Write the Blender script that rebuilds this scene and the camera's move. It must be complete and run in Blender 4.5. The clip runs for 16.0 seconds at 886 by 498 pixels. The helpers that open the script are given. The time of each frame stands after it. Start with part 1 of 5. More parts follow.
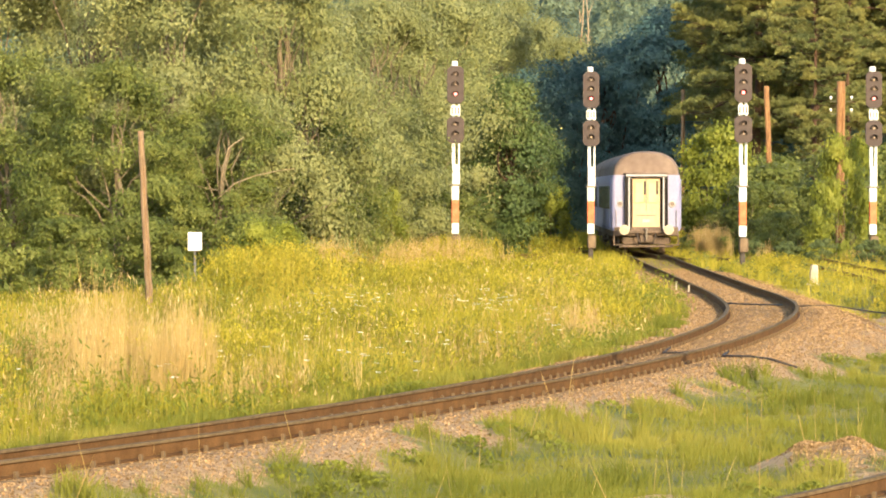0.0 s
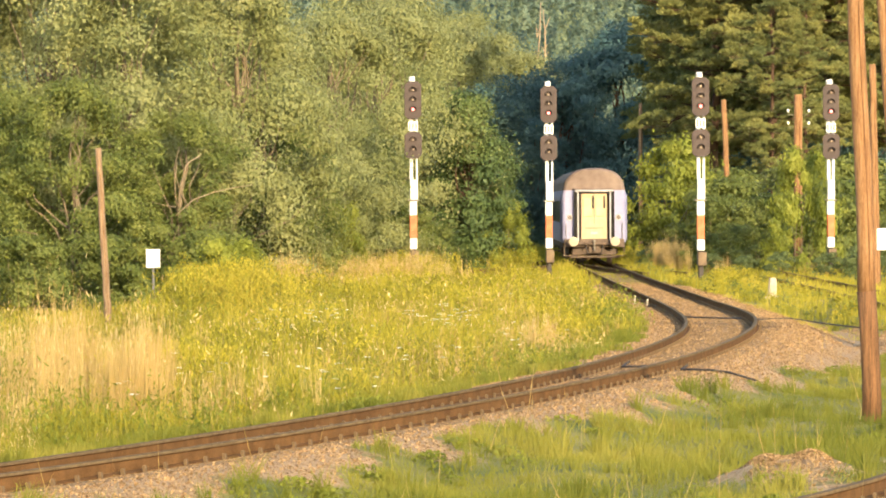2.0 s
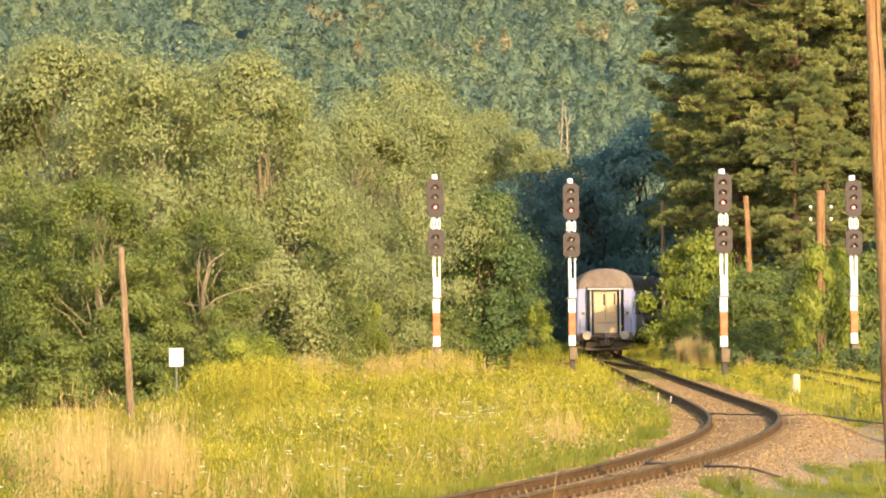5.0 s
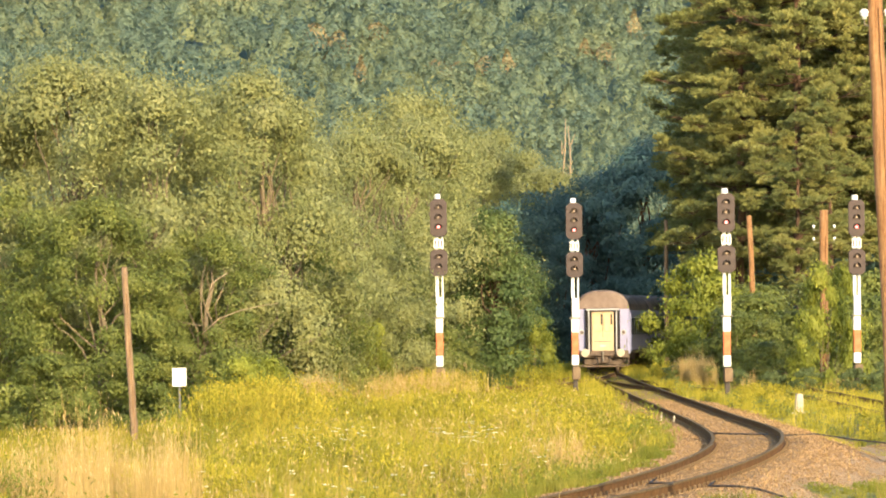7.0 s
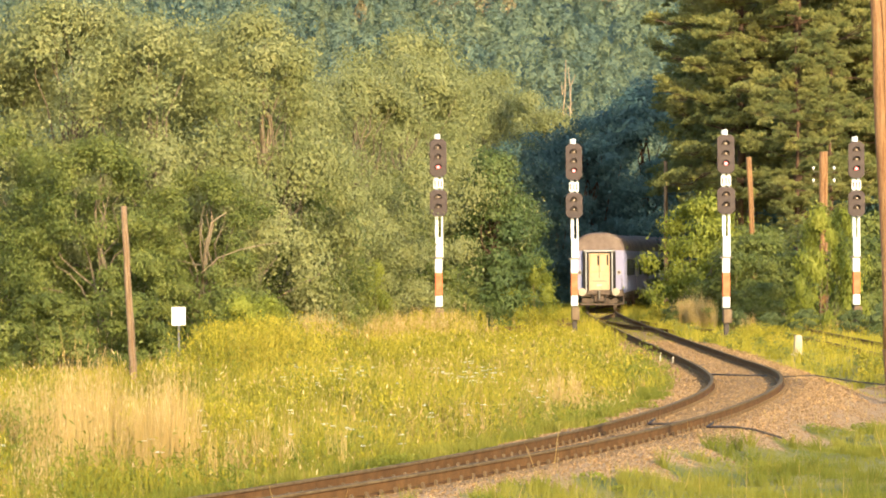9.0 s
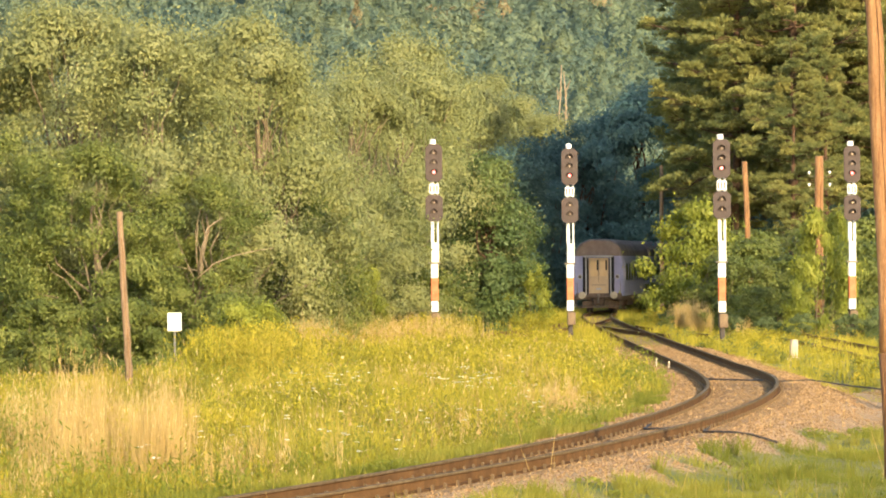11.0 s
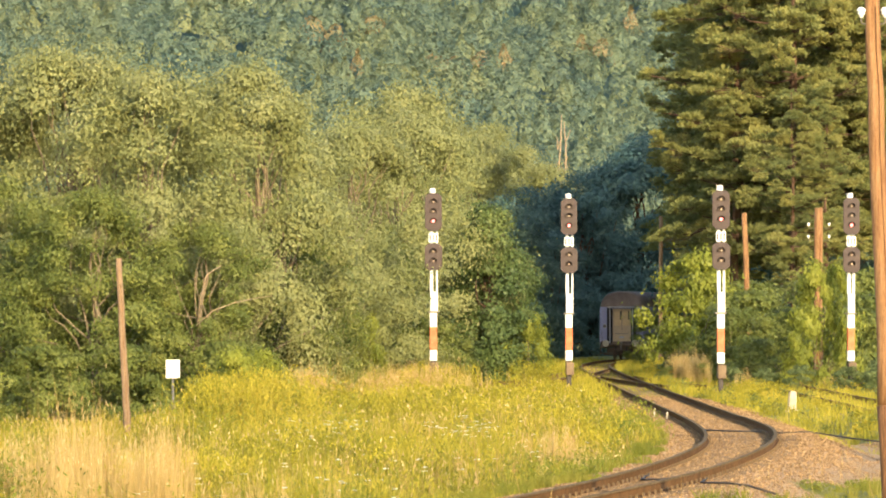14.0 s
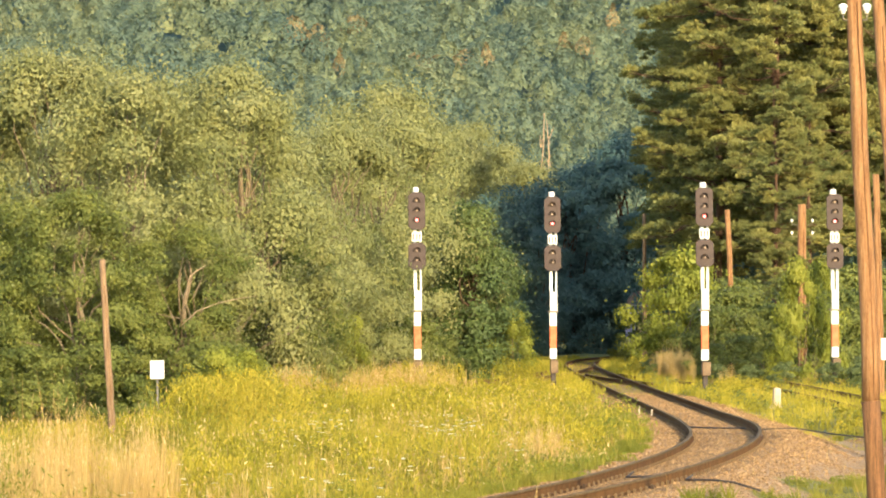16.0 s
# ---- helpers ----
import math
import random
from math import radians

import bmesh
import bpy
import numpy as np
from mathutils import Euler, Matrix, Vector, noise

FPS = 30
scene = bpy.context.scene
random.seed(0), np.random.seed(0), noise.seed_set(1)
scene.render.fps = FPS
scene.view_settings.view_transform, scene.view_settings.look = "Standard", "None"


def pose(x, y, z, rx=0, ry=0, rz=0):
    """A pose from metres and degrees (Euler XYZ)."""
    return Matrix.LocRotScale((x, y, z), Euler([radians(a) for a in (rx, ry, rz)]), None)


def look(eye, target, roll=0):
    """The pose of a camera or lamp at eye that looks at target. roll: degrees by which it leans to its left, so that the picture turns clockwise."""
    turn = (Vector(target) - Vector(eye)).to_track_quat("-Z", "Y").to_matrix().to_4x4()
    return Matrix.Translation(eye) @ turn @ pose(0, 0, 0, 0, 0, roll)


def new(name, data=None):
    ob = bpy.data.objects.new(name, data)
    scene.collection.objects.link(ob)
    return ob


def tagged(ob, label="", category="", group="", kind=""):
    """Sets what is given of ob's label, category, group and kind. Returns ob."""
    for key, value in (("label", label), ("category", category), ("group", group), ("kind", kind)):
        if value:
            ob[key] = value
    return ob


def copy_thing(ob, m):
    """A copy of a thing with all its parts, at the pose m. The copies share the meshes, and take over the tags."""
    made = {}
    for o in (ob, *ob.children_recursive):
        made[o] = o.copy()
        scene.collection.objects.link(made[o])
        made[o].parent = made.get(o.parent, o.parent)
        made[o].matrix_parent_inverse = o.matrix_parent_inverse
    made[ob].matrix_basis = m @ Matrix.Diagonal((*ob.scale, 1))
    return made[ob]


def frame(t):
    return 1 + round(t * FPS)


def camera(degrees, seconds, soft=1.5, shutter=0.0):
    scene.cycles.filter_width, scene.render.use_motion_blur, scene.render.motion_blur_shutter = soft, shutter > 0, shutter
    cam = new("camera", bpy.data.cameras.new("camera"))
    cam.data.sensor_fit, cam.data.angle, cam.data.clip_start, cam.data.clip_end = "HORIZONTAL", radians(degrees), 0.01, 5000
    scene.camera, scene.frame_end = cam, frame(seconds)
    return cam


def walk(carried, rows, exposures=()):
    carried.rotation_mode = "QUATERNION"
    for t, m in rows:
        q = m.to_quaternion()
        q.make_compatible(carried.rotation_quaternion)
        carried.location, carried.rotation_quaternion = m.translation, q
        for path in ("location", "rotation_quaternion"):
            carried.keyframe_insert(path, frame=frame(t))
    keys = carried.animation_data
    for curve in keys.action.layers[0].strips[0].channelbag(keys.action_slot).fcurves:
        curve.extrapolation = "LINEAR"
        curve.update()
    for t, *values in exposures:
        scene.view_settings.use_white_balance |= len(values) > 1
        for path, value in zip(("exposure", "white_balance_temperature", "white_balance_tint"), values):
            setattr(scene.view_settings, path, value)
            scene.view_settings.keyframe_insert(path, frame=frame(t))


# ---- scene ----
# seconds, turn to the left, tilt up, lean (degrees): a long lens held by hand from a raised standpoint
LENS = 10.542
EYE = (0.0, 0.0, 2.6)
TURNS = [
(0, 0, -0.701, 0),
    (0.5, 0.0427, -0.6948, 0.136),
    (1, 0.0594, -0.6151, -0.112),
    (1.5, -0.4517, -0.5173, -0.148),
    (2, -0.4967, -0.5198, -0.359),
    (2.5, -0.4668, 0.0784, -0.178),
    (3, -0.4384, 0.0714, -0.332),
    (3.5, -0.3193, 0.2631, -0.533),
    (4, -0.2519, 0.4501, -0.558),
    (6.5, -0.2271, 0.8102, -0.648),
    (7, -0.1997, 0.8841, -0.639),
    (7.5, -0.0518, 0.9367, -0.649),
    (8, -0.0962, 0.6166, -0.706),
    (8.5, -0.1925, 0.1689, -0.397),
    (11, -0.2492, 0.2299, -0.509),
    (11.5, -0.121, 0.3118, -0.404),
    (12, 0.0155, 0.2554, -0.328),
    (12.5, -0.0541, 0.3569, -0.164),
    (13, -0.2057, 0.5125, -0.046),
    (13.5, -0.2409, 0.6845, -0.045),
    (14, -0.2627, 0.815, -0.086),
    (14.5, -0.3325, 0.7848, -0.244),
    (15, -0.4975, 0.8135, -0.47),
    (15.5, -0.5758, 0.7614, -0.404),
    (16, -0.4586, 0.8005, -0.475),
]
cam = camera(LENS, 16.0, soft=1.88)
walk(cam, [(t, pose(*EYE, 90 + tilt, 0, turn) @ pose(0, 0, 0, 0, 0, lean)) for t, turn, tilt, lean in TURNS],
     exposures=[(0.0, 1.54), (16.0, 1.54)])

# ---- light: a low warm evening sun behind the viewer ----
SUN_AZ, SUN_EL = radians(16.5), radians(15)   # azimuth to the right of straight behind
sun_way = Vector((math.sin(SUN_AZ) * math.cos(SUN_EL), -math.cos(SUN_AZ) * math.cos(SUN_EL), math.sin(SUN_EL)))
world = bpy.data.worlds.new("evening_sky")
scene.world = world
world.use_nodes = True
sky = world.node_tree.nodes.new("ShaderNodeTexSky")
sky.sky_type, sky.sun_disc = "NISHITA", False
sky.sun_elevation = SUN_EL
sky.sun_rotation = math.atan2(sun_way.x, sun_way.y)
world.node_tree.nodes["Background"].inputs["Strength"].default_value = 0.15
world.node_tree.links.new(sky.outputs[0], world.node_tree.nodes["Background"].inputs["Color"])
sun = new("sun", bpy.data.lights.new("sun", "SUN"))
sun.data.energy, sun.data.angle, sun.data.color = 2.65, radians(0.6), (1.0, 0.81, 0.5)
sun.matrix_world = look((0, 0, 60), Vector((0, 0, 60)) - sun_way)


# ---- materials ----
def nodes_of(name):
    m = bpy.data.materials.new(name)
    m.use_nodes = True
    return m, m.node_tree, m.node_tree.nodes["Principled BSDF"]


def surface(name, a, b, scale=4.0, rough=0.8, metal=0.0, bump=0.3, fine=40.0, stretch=(1, 1, 1), spread=(0.35, 0.65), spec=0.3):
    """Two colours mixed by coarse and fine noise, with fine relief."""
    m, tree, bsdf = nodes_of(name)
    n, link = tree.nodes, tree.links.new
    coord, mapping = n.new("ShaderNodeTexCoord"), n.new("ShaderNodeMapping")
    mapping.inputs["Scale"].default_value = stretch
    link(coord.outputs["Object"], mapping.inputs["Vector"])
    big, small = n.new("ShaderNodeTexNoise"), n.new("ShaderNodeTexNoise")
    big.inputs["Scale"].default_value, small.inputs["Scale"].default_value = scale, fine
    big.inputs["Detail"].default_value = 6
    for tex in (big, small):
        link(mapping.outputs[0], tex.inputs["Vector"])
    mean = n.new("ShaderNodeMath")
    mean.operation = "MULTIPLY_ADD"
    mean.inputs[1].default_value = 0.4
    link(small.outputs["Fac"], mean.inputs[0])
    half = n.new("ShaderNodeMath")
    half.operation = "MULTIPLY"
    half.inputs[1].default_value = 0.6
    link(big.outputs["Fac"], half.inputs[0])
    link(half.outputs[0], mean.inputs[2])
    ramp = n.new("ShaderNodeValToRGB")
    ramp.color_ramp.elements[0].position, ramp.color_ramp.elements[1].position = spread
    ramp.color_ramp.elements[0].color, ramp.color_ramp.elements[1].color = (*a, 1), (*b, 1)
    link(mean.outputs[0], ramp.inputs[0])
    link(ramp.outputs[0], bsdf.inputs["Base Color"])
    bsdf.inputs["Roughness"].default_value, bsdf.inputs["Metallic"].default_value = rough, metal
    bsdf.inputs["Specular IOR Level"].default_value = spec
    if bump:
        bp = n.new("ShaderNodeBump")
        bp.inputs["Strength"].default_value = bump
        bp.inputs["Distance"].default_value = 0.02
        link(mean.outputs[0], bp.inputs["Height"])
        link(bp.outputs[0], bsdf.inputs["Normal"])
    return m


def foliage(name, colours, through_light=0.35, rough=0.6, big=0.0):
    """Leaves or blades: each one takes its own colour from the list, and lets some light through."""
    m, tree, bsdf = nodes_of(name)
    n, link = tree.nodes, tree.links.new
    geo, ramp = n.new("ShaderNodeNewGeometry"), n.new("ShaderNodeValToRGB")
    els = ramp.color_ramp.elements
    while len(els) < len(colours):
        els.new(0.5)
    for i, c in enumerate(colours):
        els[i].position, els[i].color = i / (len(colours) - 1), (*c, 1)
    value = geo.outputs["Random Per Island"]
    if big:
        coord, tex, mix = n.new("ShaderNodeTexCoord"), n.new("ShaderNodeTexNoise"), n.new("ShaderNodeMix")
        tex.inputs["Scale"].default_value = big
        link(coord.outputs["Object"], tex.inputs["Vector"])
        mix.inputs["Factor"].default_value = 0.72
        link(value, mix.inputs["A"])
        spread = n.new("ShaderNodeMapRange")
        spread.inputs["From Min"].default_value, spread.inputs["From Max"].default_value = 0.32, 0.68
        link(tex.outputs["Fac"], spread.inputs["Value"])
        link(spread.outputs[0], mix.inputs["B"])
        value = mix.outputs["Result"]
    link(value, ramp.inputs[0])
    link(ramp.outputs[0], bsdf.inputs["Base Color"])
    bsdf.inputs["Roughness"].default_value = rough
    bsdf.inputs["Specular IOR Level"].default_value = 0.25
    trans, both = n.new("ShaderNodeBsdfTranslucent"), n.new("ShaderNodeMixShader")
    link(ramp.outputs[0], trans.inputs["Color"])
    both.inputs[0].default_value = through_light
    link(bsdf.outputs[0], both.inputs[1])
    link(trans.outputs[0], both.inputs[2])
    link(both.outputs[0], n["Material Output"].inputs["Surface"])
    return m


def glow(name, colour, strength):
    m, tree, bsdf = nodes_of(name)
    bsdf.inputs["Base Color"].default_value = (*colour, 1)
    bsdf.inputs["Emission Color"].default_value = (*colour, 1)
    bsdf.inputs["Emission Strength"].default_value = strength
    bsdf.inputs["Roughness"].default_value = 0.25
    return m


def ground_material():
    """Grassy soil that gives way to gravel where the ground's own 'gravel' attribute says so, with a ragged edge."""
    m, tree, bsdf = nodes_of("meadow_and_gravel")
    n, link = tree.nodes, tree.links.new
    coord, mask = n.new("ShaderNodeTexCoord"), n.new("ShaderNodeAttribute")
    mask.attribute_name = "gravel"
    ragged, coarse, fine = n.new("ShaderNodeTexNoise"), n.new("ShaderNodeTexNoise"), n.new("ShaderNodeTexNoise")
    for tex, size in ((ragged, 3.5), (coarse, 0.7), (fine, 14.0)):
        tex.inputs["Scale"].default_value, tex.inputs["Detail"].default_value = size, 5
        link(coord.outputs["Object"], tex.inputs["Vector"])
    both = n.new("ShaderNodeMath")
    both.operation = "MULTIPLY_ADD"
    both.inputs[1].default_value = 1.1
    link(ragged.outputs["Fac"], both.inputs[0])
    link(mask.outputs["Fac"], both.inputs[2])
    edge = n.new("ShaderNodeMapRange")
    edge.inputs["From Min"].default_value, edge.inputs["From Max"].default_value = 0.9, 1.2
    link(both.outputs[0], edge.inputs["Value"])
    soil, stone = n.new("ShaderNodeValToRGB"), n.new("ShaderNodeValToRGB")
    for ramp, tex, a, b in ((soil, coarse, (0.1, 0.115, 0.018), (0.25, 0.21, 0.045)), (stone, fine, (0.27, 0.155, 0.068), (0.5, 0.325, 0.16))):
        ramp.color_ramp.elements[0].position, ramp.color_ramp.elements[1].position = 0.35, 0.65
        ramp.color_ramp.elements[0].color, ramp.color_ramp.elements[1].color = (*a, 1), (*b, 1)
        link(tex.outputs["Fac"], ramp.inputs[0])
    mix = n.new("ShaderNodeMix")
    mix.data_type = "RGBA"
    link(edge.outputs[0], mix.inputs["Factor"])
    for socket in mix.inputs:
        if socket.type == "RGBA" and socket.name == "A":
            link(soil.outputs[0], socket)
        if socket.type == "RGBA" and socket.name == "B":
            link(stone.outputs[0], socket)
    for socket in mix.outputs:
        if socket.type == "RGBA":
            link(socket, bsdf.inputs["Base Color"])
    bsdf.inputs["Roughness"].default_value = 0.95
    bp = n.new("ShaderNodeBump")
    bp.inputs["Strength"].default_value, bp.inputs["Distance"].default_value = 1.0, 0.04
    link(fine.outputs["Fac"], bp.inputs["Height"])
    link(bp.outputs[0], bsdf.inputs["Normal"])
    return m


GROUND = ground_material()
STONE = foliage("ballast_stone", [(0.16, 0.094, 0.042), (0.28, 0.175, 0.084), (0.43, 0.285, 0.15)], 0.0, 0.9)
RAIL_SIDE = surface("rusty_rail", (0.095, 0.047, 0.018), (0.19, 0.1, 0.04), 3.0, 0.85, 0.0, fine=60, bump=0.3, spec=0.08)
RAIL_TOP = surface("worn_rail_head", (0.12, 0.08, 0.044), (0.2, 0.14, 0.076), 6.0, 0.85, 0.0, fine=60, bump=0.05, spec=0.04)
SLEEPER = surface("weathered_sleeper", (0.1, 0.062, 0.03), (0.2, 0.135, 0.075), 3.0, 0.9, fine=30, bump=0.6)
WOOD = surface("telegraph_pole_wood", (0.14, 0.06, 0.022), (0.36, 0.2, 0.092), 5.0, 0.85, fine=40, bump=0.6, stretch=(6, 6, 0.35))
WOOD_DARK = surface("dark_pole_wood", (0.07, 0.032, 0.014), (0.25, 0.125, 0.055), 5.0, 0.9, fine=40, bump=0.8, stretch=(6, 6, 0.35))
GREY_WOOD = surface("weathered_post_wood", (0.15, 0.09, 0.05), (0.31, 0.21, 0.125), 5.0, 0.9, fine=40, bump=0.6, stretch=(6, 6, 0.35))
BASE = surface("brown_signal_base", (0.12, 0.08, 0.05), (0.24, 0.17, 0.105), 4.0, 0.9, fine=30, bump=0.3)
RUBBER = surface("gangway_rubber", (0.012, 0.01, 0.009), (0.03, 0.024, 0.02), 4.0, 0.8, fine=30, bump=0.1)
BARK = surface("bark", (0.10, 0.075, 0.045), (0.26, 0.2, 0.13), 5.0, 0.95, fine=30, bump=0.8, stretch=(2, 2, 0.6))
PALE_BARK = surface("pale_bark", (0.24, 0.17, 0.1), (0.46, 0.36, 0.24), 5.0, 0.95, fine=30, bump=0.6, stretch=(2, 2, 0.6))
PINE_BARK = surface("pine_bark", (0.06, 0.035, 0.022), (0.13, 0.075, 0.045), 5.0, 0.95, fine=30, bump=0.8)
WHITE = surface("white_paint", (0.62, 0.6, 0.56), (0.85, 0.84, 0.82), 5.0, 0.55, fine=40, bump=0.05)
RED = surface("faded_red_paint", (0.44, 0.1, 0.035), (0.62, 0.19, 0.08), 5.0, 0.6, fine=40, bump=0.05)
BLACK = surface("black_paint", (0.035, 0.027, 0.024), (0.075, 0.06, 0.052), 4.0, 0.7, fine=40, bump=0.1)
SHIELD = surface("signal_shield_paint", (0.055, 0.04, 0.036), (0.085, 0.064, 0.057), 4.0, 0.8, fine=30, bump=0.05)
CONCRETE = surface("concrete", (0.36, 0.29, 0.2), (0.55, 0.46, 0.34), 4.0, 0.9, fine=30, bump=0.3)
PORCELAIN = surface("porcelain", (0.75, 0.74, 0.72), (0.88, 0.87, 0.85), 6.0, 0.2, fine=30, bump=0.0, spec=0.5)
STEEL = surface("dull_steel", (0.14, 0.12, 0.1), (0.28, 0.25, 0.21), 4.0, 0.6, 0.6, fine=40, bump=0.1)
LENS_OFF = surface("signal_lens_glass", (0.09, 0.07, 0.062), (0.17, 0.13, 0.12), 6.0, 0.15, fine=30, bump=0.0, spec=0.6)
LENS_RED = glow("red_signal_light", (1.0, 0.16, 0.14), 2.2)
COACH_SIDE = surface("lilac_coach_paint", (0.25, 0.24, 0.37), (0.33, 0.32, 0.46), 1.2, 0.5, fine=14, bump=0.03, stretch=(1, 1, 0.5))
COACH_TRIM = surface("grey_coach_trim", (0.3, 0.285, 0.28), (0.44, 0.42, 0.41), 3.0, 0.6, fine=20, bump=0.05)
COACH_ROOF = surface("sooty_roof", (0.13, 0.09, 0.07), (0.24, 0.175, 0.14), 0.7, 0.8, fine=3, bump=0.03)
COACH_DOOR = surface("ochre_door_paint", (0.43, 0.3, 0.175), (0.51, 0.37, 0.225), 1.5, 0.4, fine=12, bump=0.03, stretch=(1, 1, 0.4))
DOOR_GLASS = surface("ochre_door_window", (0.56, 0.37, 0.19), (0.64, 0.45, 0.25), 3, 0.2, fine=20, bump=0.0, spec=0.6)
COACH_BLACK = surface("sooty_underframe", (0.07, 0.05, 0.038), (0.19, 0.135, 0.095), 3.0, 0.85, fine=20, bump=0.2)
WINDOW = surface("dark_coach_window", (0.02, 0.022, 0.025), (0.04, 0.042, 0.048), 3, 0.1, fine=20, bump=0.0, spec=0.6)

LEAF_WILLOW = foliage("willow_leaves", [(0.145, 0.165, 0.052), (0.25, 0.26, 0.095), (0.36, 0.362, 0.16)], 0.35, 0.5, 0.35)
LEAF_GREEN = foliage("broad_leaves", [(0.08, 0.11, 0.026), (0.155, 0.18, 0.042), (0.26, 0.27, 0.068)], 0.35, 0.5, 0.35)
LEAF_DEEP = foliage("shaded_green_leaves", [(0.055, 0.09, 0.03), (0.11, 0.15, 0.045), (0.19, 0.22, 0.065)], 0.3, 0.5, 0.5)
LEAF_GREY = foliage("grey_green_leaves", [(0.075, 0.105, 0.04), (0.13, 0.165, 0.06), (0.22, 0.24, 0.09)], 0.3, 0.6, 0.5)
LEAF_MEADOW = foliage("meadow_weed_leaves", [(0.13, 0.15, 0.018), (0.195, 0.21, 0.026), (0.29, 0.285, 0.042)], 0.35, 0.6, 0.6)
LEAF_BRIGHT = foliage("young_leaves", [(0.14, 0.17, 0.024), (0.265, 0.285, 0.042), (0.4, 0.405, 0.072)], 0.4, 0.5, 0.5)
# blue haze over the dark far wood is mixed into this leaf colour
LEAF_HAZE_DARK = foliage("haze_dark_leaves", [(0.075, 0.135, 0.12), (0.09, 0.155, 0.135), (0.115, 0.18, 0.14)], 0.3, 0.5, 0.4)
NEEDLE = foliage("pine_needles", [(0.09, 0.115, 0.045), (0.18, 0.19, 0.06), (0.29, 0.27, 0.082)], 0.2, 0.6, 0.3)
# distance haze is painted in: these crowns are paler and bluer than leaves
HILL_LEAF_HAZED = foliage("haze_tinted_wood", [(0.125, 0.195, 0.165), (0.175, 0.24, 0.18), (0.23, 0.285, 0.175), (0.32, 0.34, 0.175)], 0.45, 0.8, 0.05)
HILL_RUST = foliage("withered_crowns", [(0.2, 0.2, 0.11), (0.32, 0.24, 0.13), (0.22, 0.24, 0.14)], 0.2, 0.8)
DRY = foliage("dry_grass", [(0.27, 0.175, 0.05), (0.44, 0.3, 0.105), (0.6, 0.45, 0.18)], 0.35, 0.7, 0.3)
GREEN = foliage("green_grass", [(0.1, 0.12, 0.013), (0.19, 0.187, 0.022), (0.335, 0.285, 0.05)], 0.35, 0.6, 0.25)
WEED = foliage("meadow_weeds", [(0.135, 0.145, 0.013), (0.32, 0.275, 0.022), (0.54, 0.42, 0.06)], 0.35, 0.6, 0.2)
STRAW = foliage("pale_seed_heads", [(0.42, 0.27, 0.11), (0.6, 0.42, 0.19), (0.74, 0.58, 0.3)], 0.35, 0.7)
GOLD = foliage("yellow_blossom", [(0.4, 0.34, 0.03), (0.54, 0.44, 0.035), (0.68, 0.55, 0.06)], 0.3, 0.7)
PALE_BLOOM = foliage("white_blossom", [(0.6, 0.58, 0.42), (0.75, 0.72, 0.6), (0.85, 0.84, 0.75)], 0.3, 0.7)


# ---- mesh helpers ----
def mesh_of(name, verts, faces, material, smooth=False):
    me = bpy.data.meshes.new(name)
    me.from_pydata([tuple(v) for v in verts], [], faces)
    for m in (material if isinstance(material, (list, tuple)) else [material]):
        me.materials.append(m)
    if smooth:
        me.polygons.foreach_set("use_smooth", [True] * len(me.polygons))
    return me


def soup(name, verts, size, material):
    """A mesh out of separate polygons with the same number of corners; verts is an array (n, size, 3)."""
    n = len(verts)
    me = bpy.data.meshes.new(name)
    me.vertices.add(n * size)
    me.vertices.foreach_set("co", np.ascontiguousarray(verts, dtype=np.float32).ravel())
    me.loops.add(n * size)
    me.loops.foreach_set("vertex_index", np.arange(n * size, dtype=np.int32))
    me.polygons.add(n)
    me.polygons.foreach_set("loop_start", np.arange(n, dtype=np.int32) * size)
    me.materials.append(material)
    me.update(calc_edges=True)
    return me


def part(name, data, parent, label="", m=None):
    """Links a mesh, or a bmesh with its material, as one object under a thing."""
    ob = new(name, data)
    ob.parent = parent
    if m is not None:
        ob.matrix_basis = m
    if label:
        ob["label"] = label
    return ob


def box(name, size, material, bevel=0.01, segments=1):
    bm = bmesh.new()
    bmesh.ops.create_cube(bm, size=1.0)
    bmesh.ops.scale(bm, vec=size, verts=bm.verts)
    if bevel:
        bmesh.ops.bevel(bm, geom=bm.edges[:], offset=bevel, segments=segments, affect="EDGES")
    return from_bm(name, bm, material)


def from_bm(name, bm, material):
    me = bpy.data.meshes.new(name)
    bm.to_mesh(me)
    bm.free()
    me.materials.append(material)
    return me


def tube(name, points, radii, material, sides=8, caps=True):
    """A tapered tube along points."""
    pts = [Vector(p) for p in points]
    verts, faces = [], []
    for i, p in enumerate(pts):
        way = (pts[min(i + 1, len(pts) - 1)] - pts[max(i - 1, 0)]).normalized()
        side = way.cross(Vector((0, 1, 0.01)) if abs(way.y) < 0.9 else Vector((1, 0, 0))).normalized()
        up = side.cross(way)
        for k in range(sides):
            a = 2 * math.pi * k / sides
            verts.append(p + (side * math.cos(a) + up * math.sin(a)) * radii[i])
    for i in range(len(pts) - 1):
        for k in range(sides):
            a, b = i * sides + k, i * sides + (k + 1) % sides
            faces.append((a, b, b + sides, a + sides))
    if caps:
        faces.append(tuple(range(sides))[::-1])
        faces.append(tuple(range((len(pts) - 1) * sides, len(pts) * sides)))
    return mesh_of(name, verts, faces, material, smooth=sides > 5)


